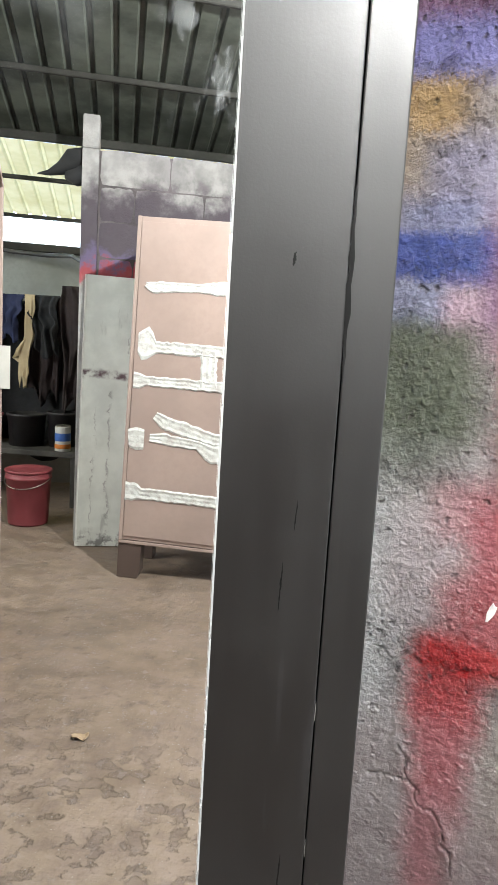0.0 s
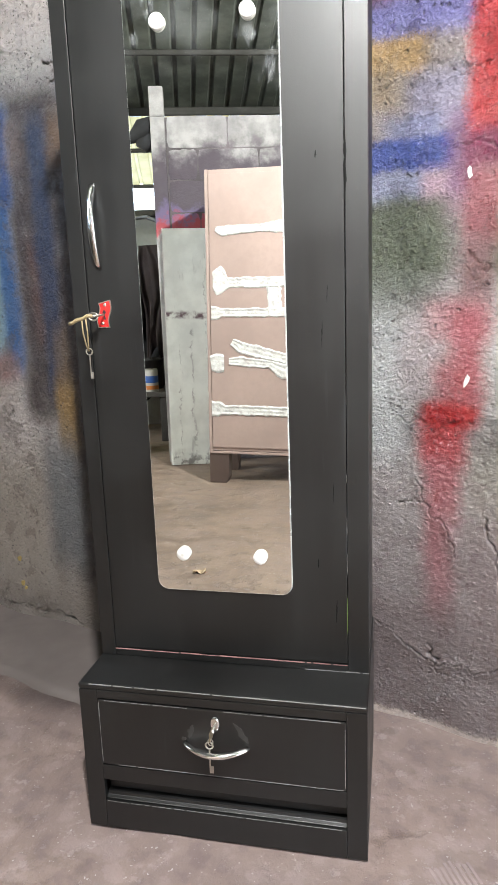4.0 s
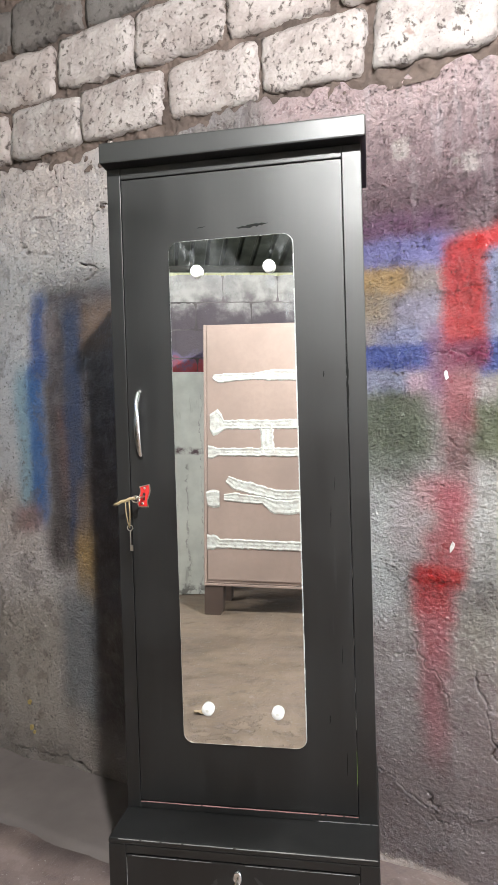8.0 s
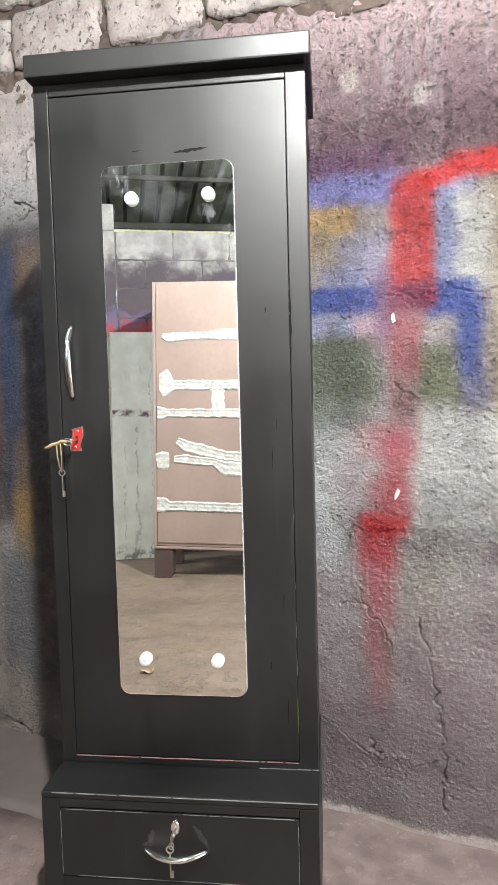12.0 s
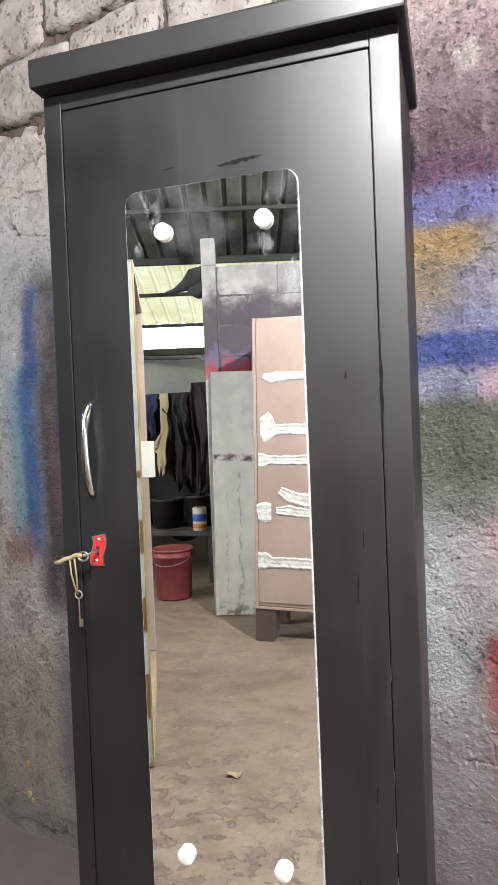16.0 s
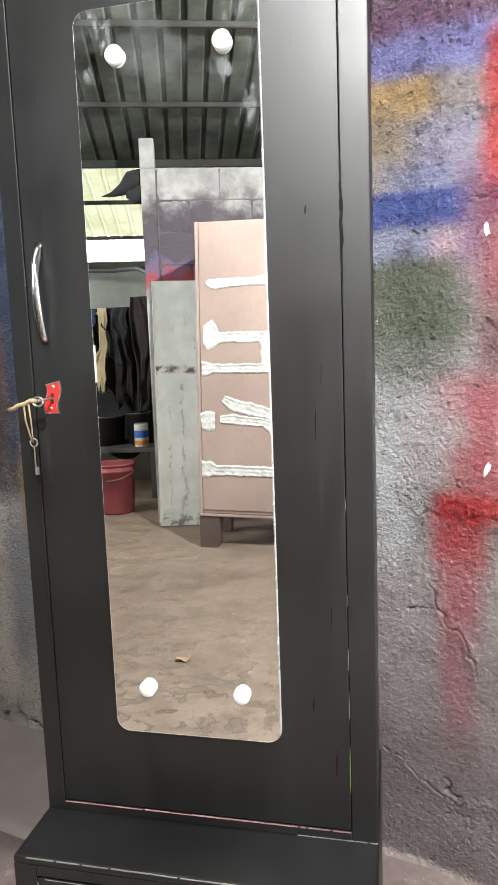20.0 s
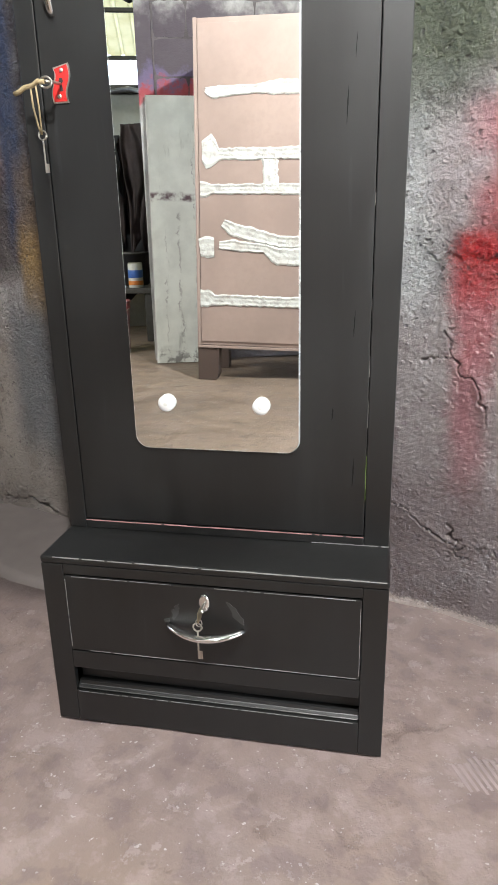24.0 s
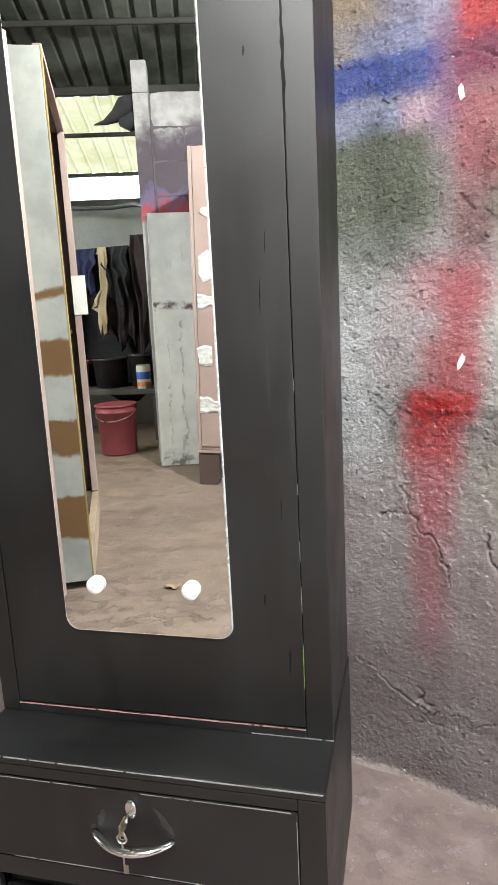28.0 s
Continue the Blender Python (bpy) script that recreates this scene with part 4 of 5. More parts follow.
# red lock plate, S-shaped
def plate_outline(grow):
    """A leaning S-shaped plate: both long sides wave the same way, the top ends in a tip."""
    cx, cz, pts = -0.209, 1.022, []
    for side in (1, -1):
        for k in range(13):
            t = -1 + 2 * k / 12
            wave = 0.0030 * math.sin(3.0 * t) + 0.0010 * t
            pts.append((cx + side * (0.0098 + grow) + wave, cz + t * (0.0225 + grow) + (0.0026 * side if t > 0.7 else 0.0)))
        if side == 1:
            first, pts = pts, []
    return first + pts[::-1]


part("lock_plate", extrude_outline(plate_outline(0.0022), -0.0128, -0.0112), STEEL, door, "wavy steel lock plate with bare edges")
part("plate_paint", extrude_outline(plate_outline(0.0), -0.0136, -0.0126), RED, door, "red face of the lock plate")
for z in (1.040, 1.006):
    part("rivet", lathe([(0.003, 0), (0.003, 0.001), (0.0015, 0.002)], 12, axis="y", at=(-0.209 + (0.003 if z > 1.02 else -0.003), -0.0136, z)), STEEL, door)
part("keyhole", extrude_outline([(-0.2105, 1.030), (-0.2060, 1.030), (-0.2048, 1.026), (-0.2070, 1.022), (-0.2055, 1.013), (-0.2105, 1.013), (-0.2092, 1.022), (-0.2115, 1.026)], -0.0141, -0.0135), TUB_BLACK, door)
# smear of black paint above the mirror, runs and a bare green edge near the hinge side
def run_outline(x0, z0, x1, z1, w, seed, n=14):
    """A ragged streak from one point to another, tapering at both ends."""
    rn = random.Random(seed)
    k = math.hypot(x1 - x0, z1 - z0)
    nx, nz = -(z1 - z0) / k, (x1 - x0) / k
    one, two = [], []
    for i in range(n + 1):
        t = i / n
        ww = w * (0.12 + math.sin(math.pi * t) ** 0.7) * rn.uniform(0.55, 1.15)
        off = rn.uniform(-0.3, 0.3) * w
        x, z = x0 + (x1 - x0) * t + nx * off, z0 + (z1 - z0) * t + nz * off
        one.append((x + nx * ww, z + nz * ww))
        two.append((x - nx * ww, z - nz * ww))
    return one + two[::-1]


part("paint_smear", extrude_outline(run_outline(0.018, 1.597, 0.088, 1.603, 0.0032, 1), -0.0113, -0.0108), SMEAR, door, "dull black smear of paint")
part("paint_smear", extrude_outline(run_outline(-0.07, 1.604, -0.05, 1.606, 0.001, 2, 8), -0.0113, -0.0108), SMEAR, door, "dull black smear of paint")
for i, (x, z0, z1, w) in enumerate(((0.196, 1.27, 1.283, 0.0014), (0.203, 0.95, 1.0, 0.0008), (0.213, 1.03, 1.06, 0.0007), (0.190, 0.53, 0.55, 0.0012), (0.224, 0.42, 0.47, 0.0012), (0.22, 0.66, 0.70, 0.0007))):
    part("paint_run", extrude_outline(run_outline(x, z0, x + 0.0015, z1, w, 10 + i), -0.0113, -0.0108), SMEAR, door)
part("bare_glint_edge", box(0.2446, 0.2454, -0.0115, 0.0, 0.40, 0.47), GREENEDGE, door, "strip of bare green primer")
part("paint_run", extrude_outline(run_outline(0.2465, 1.17, 0.2462, 1.34, 0.0026, 31), -0.0125, -0.0105), SMEAR, wardrobe)
# pale strips paint in the bright glints along the door gap
for i, (z0, z1) in enumerate(((0.52, 0.56), (0.60, 0.63), (0.845, 0.862), (0.70, 0.715))):
    part("bare_glint_edge", box(0.2449, 0.2456, -0.0112, 0.0, z0, z1), BARE, door, "pale strip painted in for a glint in the gap")

# lower box with the drawer
FY = -0.125
part("base_side", box(-0.272, -0.262, FY + 0.012, BACK, 0.0, 0.304, 0.002), ENAMEL, wardrobe)
part("base_side", box(0.277, 0.287, FY + 0.012, BACK, 0.0, 0.304, 0.002), ENAMEL, wardrobe)
part("base_back", box(-0.2615, 0.2765, BACK - 0.01, BACK - 0.002, 0.0, 0.304), ENAMEL, wardrobe)
part("ledge", box(-0.273, 0.288, FY, BACK - 0.003, 0.3045, 0.317, 0.004), ENAMEL, wardrobe, "flat step in front of the door with worn shiny edge")
part("base_stile", box(-0.272, -0.2345, FY, FY + 0.0115, 0.0, 0.304, 0.0012), ENAMEL, wardrobe)
part("base_stile", box(0.2495, 0.287, FY, FY + 0.0115, 0.0, 0.304, 0.0012), ENAMEL, wardrobe)
part("base_rail", box(-0.234, 0.249, FY, FY + 0.0115, 0.287, 0.304, 0.0012), ENAMEL, wardrobe)
part("base_rail", box(-0.234, 0.249, FY, FY + 0.0115, 0.108, 0.1405, 0.0012), ENAMEL, wardrobe)
part("toe_board", box(-0.234, 0.249, FY, FY + 0.0115, 0.0, 0.060, 0.0012), ENAMEL, wardrobe)
# ribbed gutter behind the slot
lip = [(FY + 0.011, 0.058), (FY + 0.006, 0.0625), (FY + 0.012, 0.0655), (FY + 0.014, 0.071), (FY + 0.026, 0.0725), (FY + 0.030, 0.110), (FY + 0.034, 0.110), (FY + 0.034, 0.056)]
bm = bmesh.new()
f0 = bm.faces.new([bm.verts.new((-0.234, y, z)) for y, z in lip])
ext = bmesh.ops.extrude_face_region(bm, geom=[f0])
bmesh.ops.translate(bm, verts=[v for v in ext["geom"] if isinstance(v, bmesh.types.BMVert)], vec=(0.483, 0, 0))
bmesh.ops.recalc_face_normals(bm, faces=bm.faces)
part("slot_lining", bm, ENAMEL, wardrobe, "recessed slot with a ribbed shiny lip")
drawer = part("drawer", box(-0.2328, 0.2485, FY - 0.001, FY + 0.012, 0.1440, 0.2840, 0.0018), ENAMEL, wardrobe)
part("handle", bow((-0.058, FY - 0.002, 0.213), (0.066, FY - 0.002, 0.213), (0, -1, 0), (0, 0, -1), (0.026, 0.004), 0.0088), CHROME, drawer, "curved chrome bow handle", True)
part("lock", extrude_outline([(0.004 + 0.009 * math.cos(2 * math.pi * k / 24), 0.258 + 0.0155 * math.sin(2 * math.pi * k / 24)) for k in range(24)], FY - 0.007, FY - 0.001, 0.003), CHROME, drawer, "round chrome drawer lock", True)


# light thrown off the handle, painted on the drawer as pale streaks
for i, b in enumerate(((-0.049, 0.220, -0.041, 0.250, 0.005), (0.066, 0.222, 0.040, 0.262, 0.006), (-0.064, 0.215, -0.056, 0.222, 0.004))):
    part("scuff", extrude_outline(run_outline(*b, 80 + i, 9), FY - 0.0014, FY - 0.0009), GLINT_RUB, drawer, "pale streak painted in for light thrown off the handle")


def key_mesh(n0, bow_r, length, bm=None):
    """A flat key hanging down from n0: ring-shaped bow, shank and bit."""
    bm = bm or bmesh.new()
    x, y, z = n0
    ring = [(x + bow_r * math.cos(t), y, z - bow_r + bow_r * math.sin(t)) for t in (2 * math.pi * k / 14 for k in range(15))]
    sweep(ring, bow_r * 0.3, 6, 0.6, bm)
    sweep([(x, y, z - 2 * bow_r), (x, y, z - 2 * bow_r - length)], bow_r * 0.28, 6, 0.6, bm)
    box(x, x + bow_r * 0.9, y - 0.0008, y + 0.0008, z - 2 * bow_r - length, z - 2 * bow_r - length * 0.72, 0, 1, bm)
    return bm


# bare worn edges that catch the light
def worn_line(x0, x1, y0, y1, z0, z1, seed):
    """Bare metal along an edge, broken into pieces of uneven length and width."""
    rn = random.Random(seed)
    bm = bmesh.new()
    lo, hi = (x0, x1) if x1 - x0 > z1 - z0 else (z0, z1)
    at = lo
    while at < hi - 0.004:
        end = min(hi, at + rn.uniform(0.006, 0.05))
        k = rn.choice((0.55, 0.75, 0.9, 1.0))
        if x1 - x0 > z1 - z0:
            box(at, end, y0, y1, z0, z0 + (z1 - z0) * k, 0, 1, bm)
        else:
            box(x0, x0 + (x1 - x0) * k, y0, y1, at, end, 0, 1, bm)
        at = end + rn.choice((0.0, 0.0003, 0.0006, 0.005))
    return bm


for i, b in enumerate(((-0.20, 0.246, FY - 0.0016, FY - 0.0004, 0.1443, 0.1455), (0.02, 0.246, FY - 0.0016, FY - 0.0004, 0.2827, 0.2838), (-0.22, -0.05, FY - 0.0016, FY - 0.0004, 0.2830, 0.2837), (-0.2326, -0.2315, FY - 0.0016, FY - 0.0004, 0.150, 0.278), (0.2466, 0.2475, FY - 0.0016, FY - 0.0004, 0.15, 0.27))):
    part("worn_edge", worn_line(*b, 60 + i), BARE, drawer, "broken line of bare metal")
for i, b in enumerate(((-0.25, 0.284, FY - 0.0006, FY + 0.0010, 0.3150, 0.3166), (0.16, 0.286, -0.0126, -0.0105, 0.3178, 0.3200), (-0.24, 0.245, -0.0128, -0.0112, 0.3318, 0.3335), (-0.23, 0.24, FY - 0.0006, FY + 0.0005, 0.0588, 0.0596))):
    part("worn_edge", worn_line(*b, 70 + i), PINKISH if i == 2 else BARE, wardrobe, "broken line of bare metal")

# worn lip ridges, greyed to paint in the light they catch
for y, z in ((FY + 0.0058, 0.0624), (FY + 0.0115, 0.0654)):
    rn = random.Random(int(z * 1e4))
    xs_line = [-0.231 + 0.478 * k / 60 for k in range(61)]
    part("worn_edge", sweep([(x, y, z) for x in xs_line], [rn.uniform(0.0005, 0.0011) for x in xs_line], 5), GLINT_RUB, wardrobe, "rubbed ridge of the lip, greyed to paint in the light it catches")

# keys in the door lock
door_keys = thing("key_bunch", "steel keys on a grubby string hanging from the door lock", "keys", "keys in the locks", at=(-0.006, 0, 0))
part("key", sweep([(-0.202, -0.016, 1.022), (-0.204, -0.034, 1.021), (-0.210, -0.046, 1.020)], [0.0022, 0.0022, 0.0026], 8), STEEL, door_keys, "", True)
part("key_head", sweep([(-0.210 + 0.009 * math.cos(t), -0.046, 1.019 + 0.007 * math.sin(t)) for t in (2 * math.pi * k / 14 for k in range(15))], 0.0017, 6), STEEL, door_keys, "", True)
part("string", sweep([(-0.212, -0.046, 1.020), (-0.222, -0.047, 1.021), (-0.232, -0.045, 1.016), (-0.243, -0.047, 1.014), (-0.252, -0.046, 1.009), (-0.260, -0.045, 1.007)], 0.0034, 7), STRING, door_keys, "knotted string end", True)
part("string", sweep([(-0.226, -0.046, 1.018), (-0.226, -0.042, 0.99), (-0.230, -0.034, 0.965), (-0.232, -0.03, 0.955)], 0.0014, 6), STRING, door_keys, "", True)
part("string", sweep([(-0.234, -0.046, 1.016), (-0.235, -0.042, 0.99), (-0.234, -0.034, 0.965), (-0.232, -0.03, 0.955)], 0.0014, 6), STRING, door_keys, "", True)
part("key", key_mesh((-0.232, -0.028, 0.960), 0.0062, 0.045), STEEL, door_keys)

drawer_keys = thing("key_bunch", "small brass keys hanging from the drawer lock", "keys", "keys in the locks")
part("key", sweep([(0.004, FY - 0.005, 0.258), (0.004, FY - 0.018, 0.257), (0.005, FY - 0.026, 0.254)], [0.002, 0.002, 0.003], 8), STEEL, drawer_keys, "", True)
part("key_head", box(0.0028, 0.0052, FY - 0.044, FY - 0.024, 0.246, 0.264, 0.001), BRASS, drawer_keys)
part("ring", sweep([(0.003 + 0.005 * math.sin(t), FY - 0.036, 0.242 + 0.0065 * math.cos(t)) for t in (2 * math.pi * k / 14 for k in range(15))], 0.0009, 6), STEEL, drawer_keys, "", True)
part("key", key_mesh((-0.002, FY - 0.028, 0.236), 0.007, 0.050), STEEL, drawer_keys)

# ---- small marks on the sprayed wall ----


def wall_mark(name, u, z, w, h, label, cat, turn=0.0, seed=0, material=None):
    rnd = random.Random(seed)
    pts = []
    for k in range(11):
        t = 2 * math.pi * k / 11
        r = 1 + rnd.uniform(-0.3, 0.3)
        x, y = w / 2 * r * math.cos(t), h / 2 * r * math.sin(t)
        pts.append((x * math.cos(turn) - y * math.sin(turn), x * math.sin(turn) + y * math.cos(turn)))
    bm = extrude_outline(pts, -0.003, 0.02)
    ob = new(name, mesh_of(bm, name, material or PUTTY))
    ob.matrix_basis = WALL @ pose(u, float(plaster_place(np.array([u]), np.array([z]))[1][0]) - 0.001, z)
    tagged(ob, label, cat)
    return ob


for u, z, w, h, turn, seed in ((0.506, 1.285, 0.009, 0.026, 0.2, 1), (0.51, 0.853, 0.008, 0.03, -0.35, 2)):
    wall_mark("paint_chip", u, z, w, h, "small white chip stuck to the sprayed wall", "chip", turn, seed)
for u, z, w, seed in ((-0.99, 0.205, 0.016, 6), (-0.975, 0.118, 0.018, 7), (-0.960, 0.105, 0.011, 8)):
    wall_mark("paint_chip", u, z, w, w * 1.2, "yellowish crumb of dried paint on the wall", "chip", 0, seed, YELLOWEDGE)

def floor_height(x, y):
    return float(floor_place(np.array([x]), np.array([y]))[2][0])


# faint sole print pressed into the dust
def dust_print(x, y, turn):
    ob = thing("sole_print", "faint ribbed sole print in pale dust on the floor", "footprint", at=(x, y, floor_height(x, y)), turn=turn)
    for k in range(8):
        w = 0.034 * math.sqrt(max(0.15, 1 - ((k - 3.2) / 5.0) ** 2))
        bm = box(-0.042 + 0.0105 * k, -0.036 + 0.0105 * k, -w + 0.004 * math.sin(k * 2.3), w + 0.005 * math.cos(k * 1.7), -0.006, 0.0012, 0.0008, 1)
        part("dust_ridge", bm, DUST, ob)
    return ob


dust_print(0.448, -0.128, 25)

# dry crumpled leaf on the floor
def leaf_place(uu, vv):
    w = 0.013 * np.sqrt(np.clip(1 - uu * uu, 0.02, 1))
    z = 0.008 + 0.007 * value_noise(uu * 2.5 + 3, vv * 2 + 1, 31) + 0.006 * uu * uu + 0.006 * vv * vv
    return 0.026 * uu, w * vv + 0.004 * np.sin(uu * 3), z


scrap_me = grid_mesh("dry_leaf", np.linspace(-1, 1, 11), np.linspace(-1, 1, 7), leaf_place, LEAF)
bm = bmesh.new()
bm.from_mesh(scrap_me)
bmesh.ops.solidify(bm, geom=bm.faces[:], thickness=0.001)
bm.to_mesh(scrap_me)
bm.free()
scrap = new("dry_leaf", scrap_me)
scrap.matrix_basis = pose(-0.432, -1.245, floor_height(-0.432, -1.245) - 0.005, 0, 0, 160)
tagged(scrap, "small dry crumpled tan leaf on the concrete floor", "leaf")

# ---- what the mirror shows: the back of the shed ----


def leaning(at, lean_x=0.0, lean_y=0.0, turn=0.0):
    return pose(*at, lean_x, lean_y, turn)


# tall brown cabinet with filler on its joints
cab = thing("steel_cabinet", "tall brown primed steel cabinet with white filler stripes", "cabinet")
cab.matrix_basis = leaning((-0.775, -2.665, 0), 0, 1.6)
part("body", box(0.0, 0.98, -0.42, -0.004, 0.20, 1.825, 0.006), BROWN, cab)
part("front_panel", box(0.022, 0.958, -0.003, 0.003, 0.222, 1.80, 0.002), BROWN, cab)
part("edge_strip", box(0.0, 0.019, -0.003, 0.006, 0.20, 1.825, 0.003), BROWN, cab)
part("edge_strip", box(0.961, 0.98, -0.003, 0.006, 0.20, 1.825, 0.003), BROWN, cab)
part("bottom_rail", box(0.0, 0.98, -0.003, 0.009, 0.185, 0.2, 0.003), BROWN, cab)
for x in (0.0, 0.86):
    bm = extrude_outline([(x, 0.0), (x + 0.105, 0.0), (x + 0.118, 0.03), (x + 0.12, 0.184), (x, 0.184)], -0.08, 0.0, 0.003)
    part("leg", bm, SHADEBROWN, cab)
for x in (0.0, 0.88):
    part("leg", box(x, x + 0.1, -0.42, -0.34, 0, 0.184), SHADEBROWN, cab)
part("bottom_plate", box(0.01, 0.97, -0.41, -0.005, 0.186, 0.199), SHADEBROWN, cab)


def filler(pts, seed):
    """A smear of filler along points (x, z, half width)."""
    rnd = random.Random(seed)
    up, low = [], []
    dense = []
    for (x0, z0, w0), (x1, z1, w1) in zip(pts, pts[1:]):
        steps = max(1, int(math.hypot(x1 - x0, z1 - z0) / 0.018))
        for i in range(steps):
            t = i / steps
            dense.append((x0 + (x1 - x0) * t, z0 + (z1 - z0) * t, w0 + (w1 - w0) * t))
    dense.append(pts[-1])
    for i, (x, z, w) in enumerate(dense):
        a, b = dense[max(0, i - 1)], dense[min(len(dense) - 1, i + 1)]
        dx, dz = b[0] - a[0], b[1] - a[1]
        k = math.hypot(dx, dz) or 1
        nx, nz = -dz / k, dx / k
        up.append((x + nx * w * rnd.uniform(0.88, 1.12), z + nz * w * rnd.uniform(0.88, 1.12)))
        low.append((x - nx * w * rnd.uniform(0.88, 1.12), z - nz * w * rnd.uniform(0.88, 1.12)))
    bm = bmesh.new()
    a = [bm.verts.new((x, 0.0062 + rnd.uniform(-0.0007, 0.0007), z)) for x, z in up]
    b = [bm.verts.new((x, 0.0062 + rnd.uniform(-0.0007, 0.0007), z)) for x, z in low]
    rows = [a]
    for t, h in ((0.12, 0.0105), (0.32, 0.0075), (0.5, 0.0085), (0.68, 0.0075), (0.88, 0.0105)):
        rows.append([bm.verts.new((p.co.x + (q.co.x - p.co.x) * t, h + rnd.uniform(-0.001, 0.001), p.co.z + (q.co.z - p.co.z) * t)) for p, q in zip(a, b)])
    rows.append(b)
    for one, two in zip(rows, rows[1:]):
        for i in range(len(a) - 1):
            bm.faces.new((one[i], one[i + 1], two[i + 1], two[i]))
    rim = [e for e in bm.edges if e.is_boundary]
    ext = bmesh.ops.extrude_edge_only(bm, edges=rim)
    for v in (g for g in ext["geom"] if isinstance(g, bmesh.types.BMVert)):
        v.co.y = 0.003
    bmesh.ops.recalc_face_normals(bm, faces=bm.faces)
    return bm


part("filler_stripe", filler([(0.06, 1.50, 0.012), (0.10, 1.49, 0.03), (0.32, 1.50, 0.02), (0.43, 1.505, 0.034), (0.80, 1.50, 0.03)], 1), PUTTY, cab, "white filler smear")
part("filler_stripe", filler([(0.04, 1.21, 0.05), (0.075, 1.21, 0.085), (0.10, 1.20, 0.07), (0.13, 1.20, 0.03), (0.80, 1.205, 0.03)], 2), PUTTY, cab, "white filler smear")
part("filler_stripe", filler([(0.028, 1.03, 0.04), (0.06, 1.03, 0.04), (0.09, 1.03, 0.025), (0.80, 1.03, 0.03)], 3), PUTTY, cab, "white filler smear")
part("filler_stripe", filler([(0.40, 1.20, 0.045), (0.405, 1.10, 0.038), (0.41, 1.02, 0.045)], 4), PUTTY, cab, "white filler smear")
part("filler_stripe", filler([(0.15, 0.86, 0.02), (0.20, 0.83, 0.035), (0.36, 0.79, 0.036), (0.46, 0.765, 0.03), (0.80, 0.77, 0.03)], 5), PUTTY, cab, "white filler smear")
part("filler_stripe", filler([(0.02, 0.73, 0.045), (0.055, 0.735, 0.055), (0.10, 0.735, 0.05)], 6), PUTTY, cab, "white filler blob")
part("filler_stripe", filler([(0.13, 0.745, 0.022), (0.20, 0.745, 0.03), (0.38, 0.73, 0.024), (0.46, 0.69, 0.045), (0.8, 0.70, 0.045)], 7), PUTTY, cab, "white filler smear")
part("filler_stripe", filler([(0.02, 0.46, 0.045), (0.06, 0.46, 0.05), (0.10, 0.455, 0.03), (0.80, 0.445, 0.032)], 8), PUTTY, cab, "white filler smear")

# grey steel sheet leaning on the block wall
sheet = thing("steel_sheet", "grey primed steel sheet with dark stains leaning on the wall", "metal sheet")
sheet.matrix_basis = SHED @ pose(0.02, 0.09, 0, 2.2, 0.8, 0)
part("sheet_face", box(0, 0.42, -0.012, 0.0, 0.0, 1.59, 0.002), PRIMER, sheet)
part("folded_edge", box(-0.006, -0.0005, -0.03, 0.004, 0.0, 1.59, 0.001), LABEL_WHITE, sheet, "pale folded edge")

# cabinet under repair along the aisle
old = thing("open_cabinet", "tall open steel cabinet under repair with grey and brown patched side", "cabinet")
dx, dy = -1.14 + 0.727, -2.12 + 1.22
front_len = math.hypot(dx, dy)
old.matrix_basis = pose(-0.727, -1.225, 0, 0, 0, math.degrees(math.atan2(dy, dx)))
# local x runs along the open front, local y points to the cabinet's right-hand outside
part("side_panel", box(-0.0, 0.022, -0.50, -0.0065, 0.02, 1.815, 0.002), PATCHED, old, "grey side panel with brown patches")
part("front_stile", box(0.0, 0.008, -0.006, 0.0, 0.02, 1.815, 0.001), YELLOWEDGE, old, "bare yellowish edge")
part("front_stile", box(front_len - 0.055, front_len, -0.03, 0.0, 0.12, 1.80, 0.003), BROWN, old)
part("side_panel", box(front_len - 0.022, front_len, -0.50, -0.031, 0.02, 1.815, 0.003), SHADEBROWN, old)
part("top_rail", box(0.009, front_len - 0.0, -0.03, 0.0, 1.801, 1.825, 0.003), BROWN, old)
part("bottom_rail", box(0.009, front_len, -0.03, 0.0, 0.0, 0.115, 0.003), DUSTY, old, "dusty tan bottom rail")
part("top_panel", box(0.023, front_len - 0.023, -0.50, -0.031, 1.80, 1.815), SHADEBROWN, old)
part("back_panel", box(0.0, front_len, -0.515, -0.501, 0.02, 1.815), SHADEBROWN, old)
part("shelf", box(0.023, front_len - 0.023, -0.49, -0.05, 0.9, 0.915), SHADEBROWN, old)
part("bottom_panel", box(0.023, front_len - 0.023, -0.50, -0.031, 0.10, 0.115), SHADEBROWN, old)
part("paper_tag", box(front_len - 0.062, front_len - 0.0555, -0.03, 0.034, 0.985, 1.165, 0.001), LABEL_WHITE, old, "white paper tag")

leaf = thing("door_leaf", "brown primed cabinet door leaf with white filler patches standing upright", "door leaf")
leaf.matrix_basis = pose(-0.788, -1.105, 0, 0, 0, 4)
part("leaf_panel", box(-0.42, 0.0, -0.022, 0.0, 0.0, 1.83, 0.004), BROWN, leaf)
for i, (z0, z1) in enumerate(((0.90, 1.06), (0.60, 0.80), (0.36, 0.44), (1.42, 1.50))):
    part("filler_patch", extrude_outline(rounded(-0.05, -0.004, z0, z1, 0.02, 4), 0.0002, 0.003), PUTTY, leaf, "white filler patch")

# shelf bench, bucket, tubs, clothes
bench = thing("bench", "rough sooty timber bench loaded with tubs", "bench")
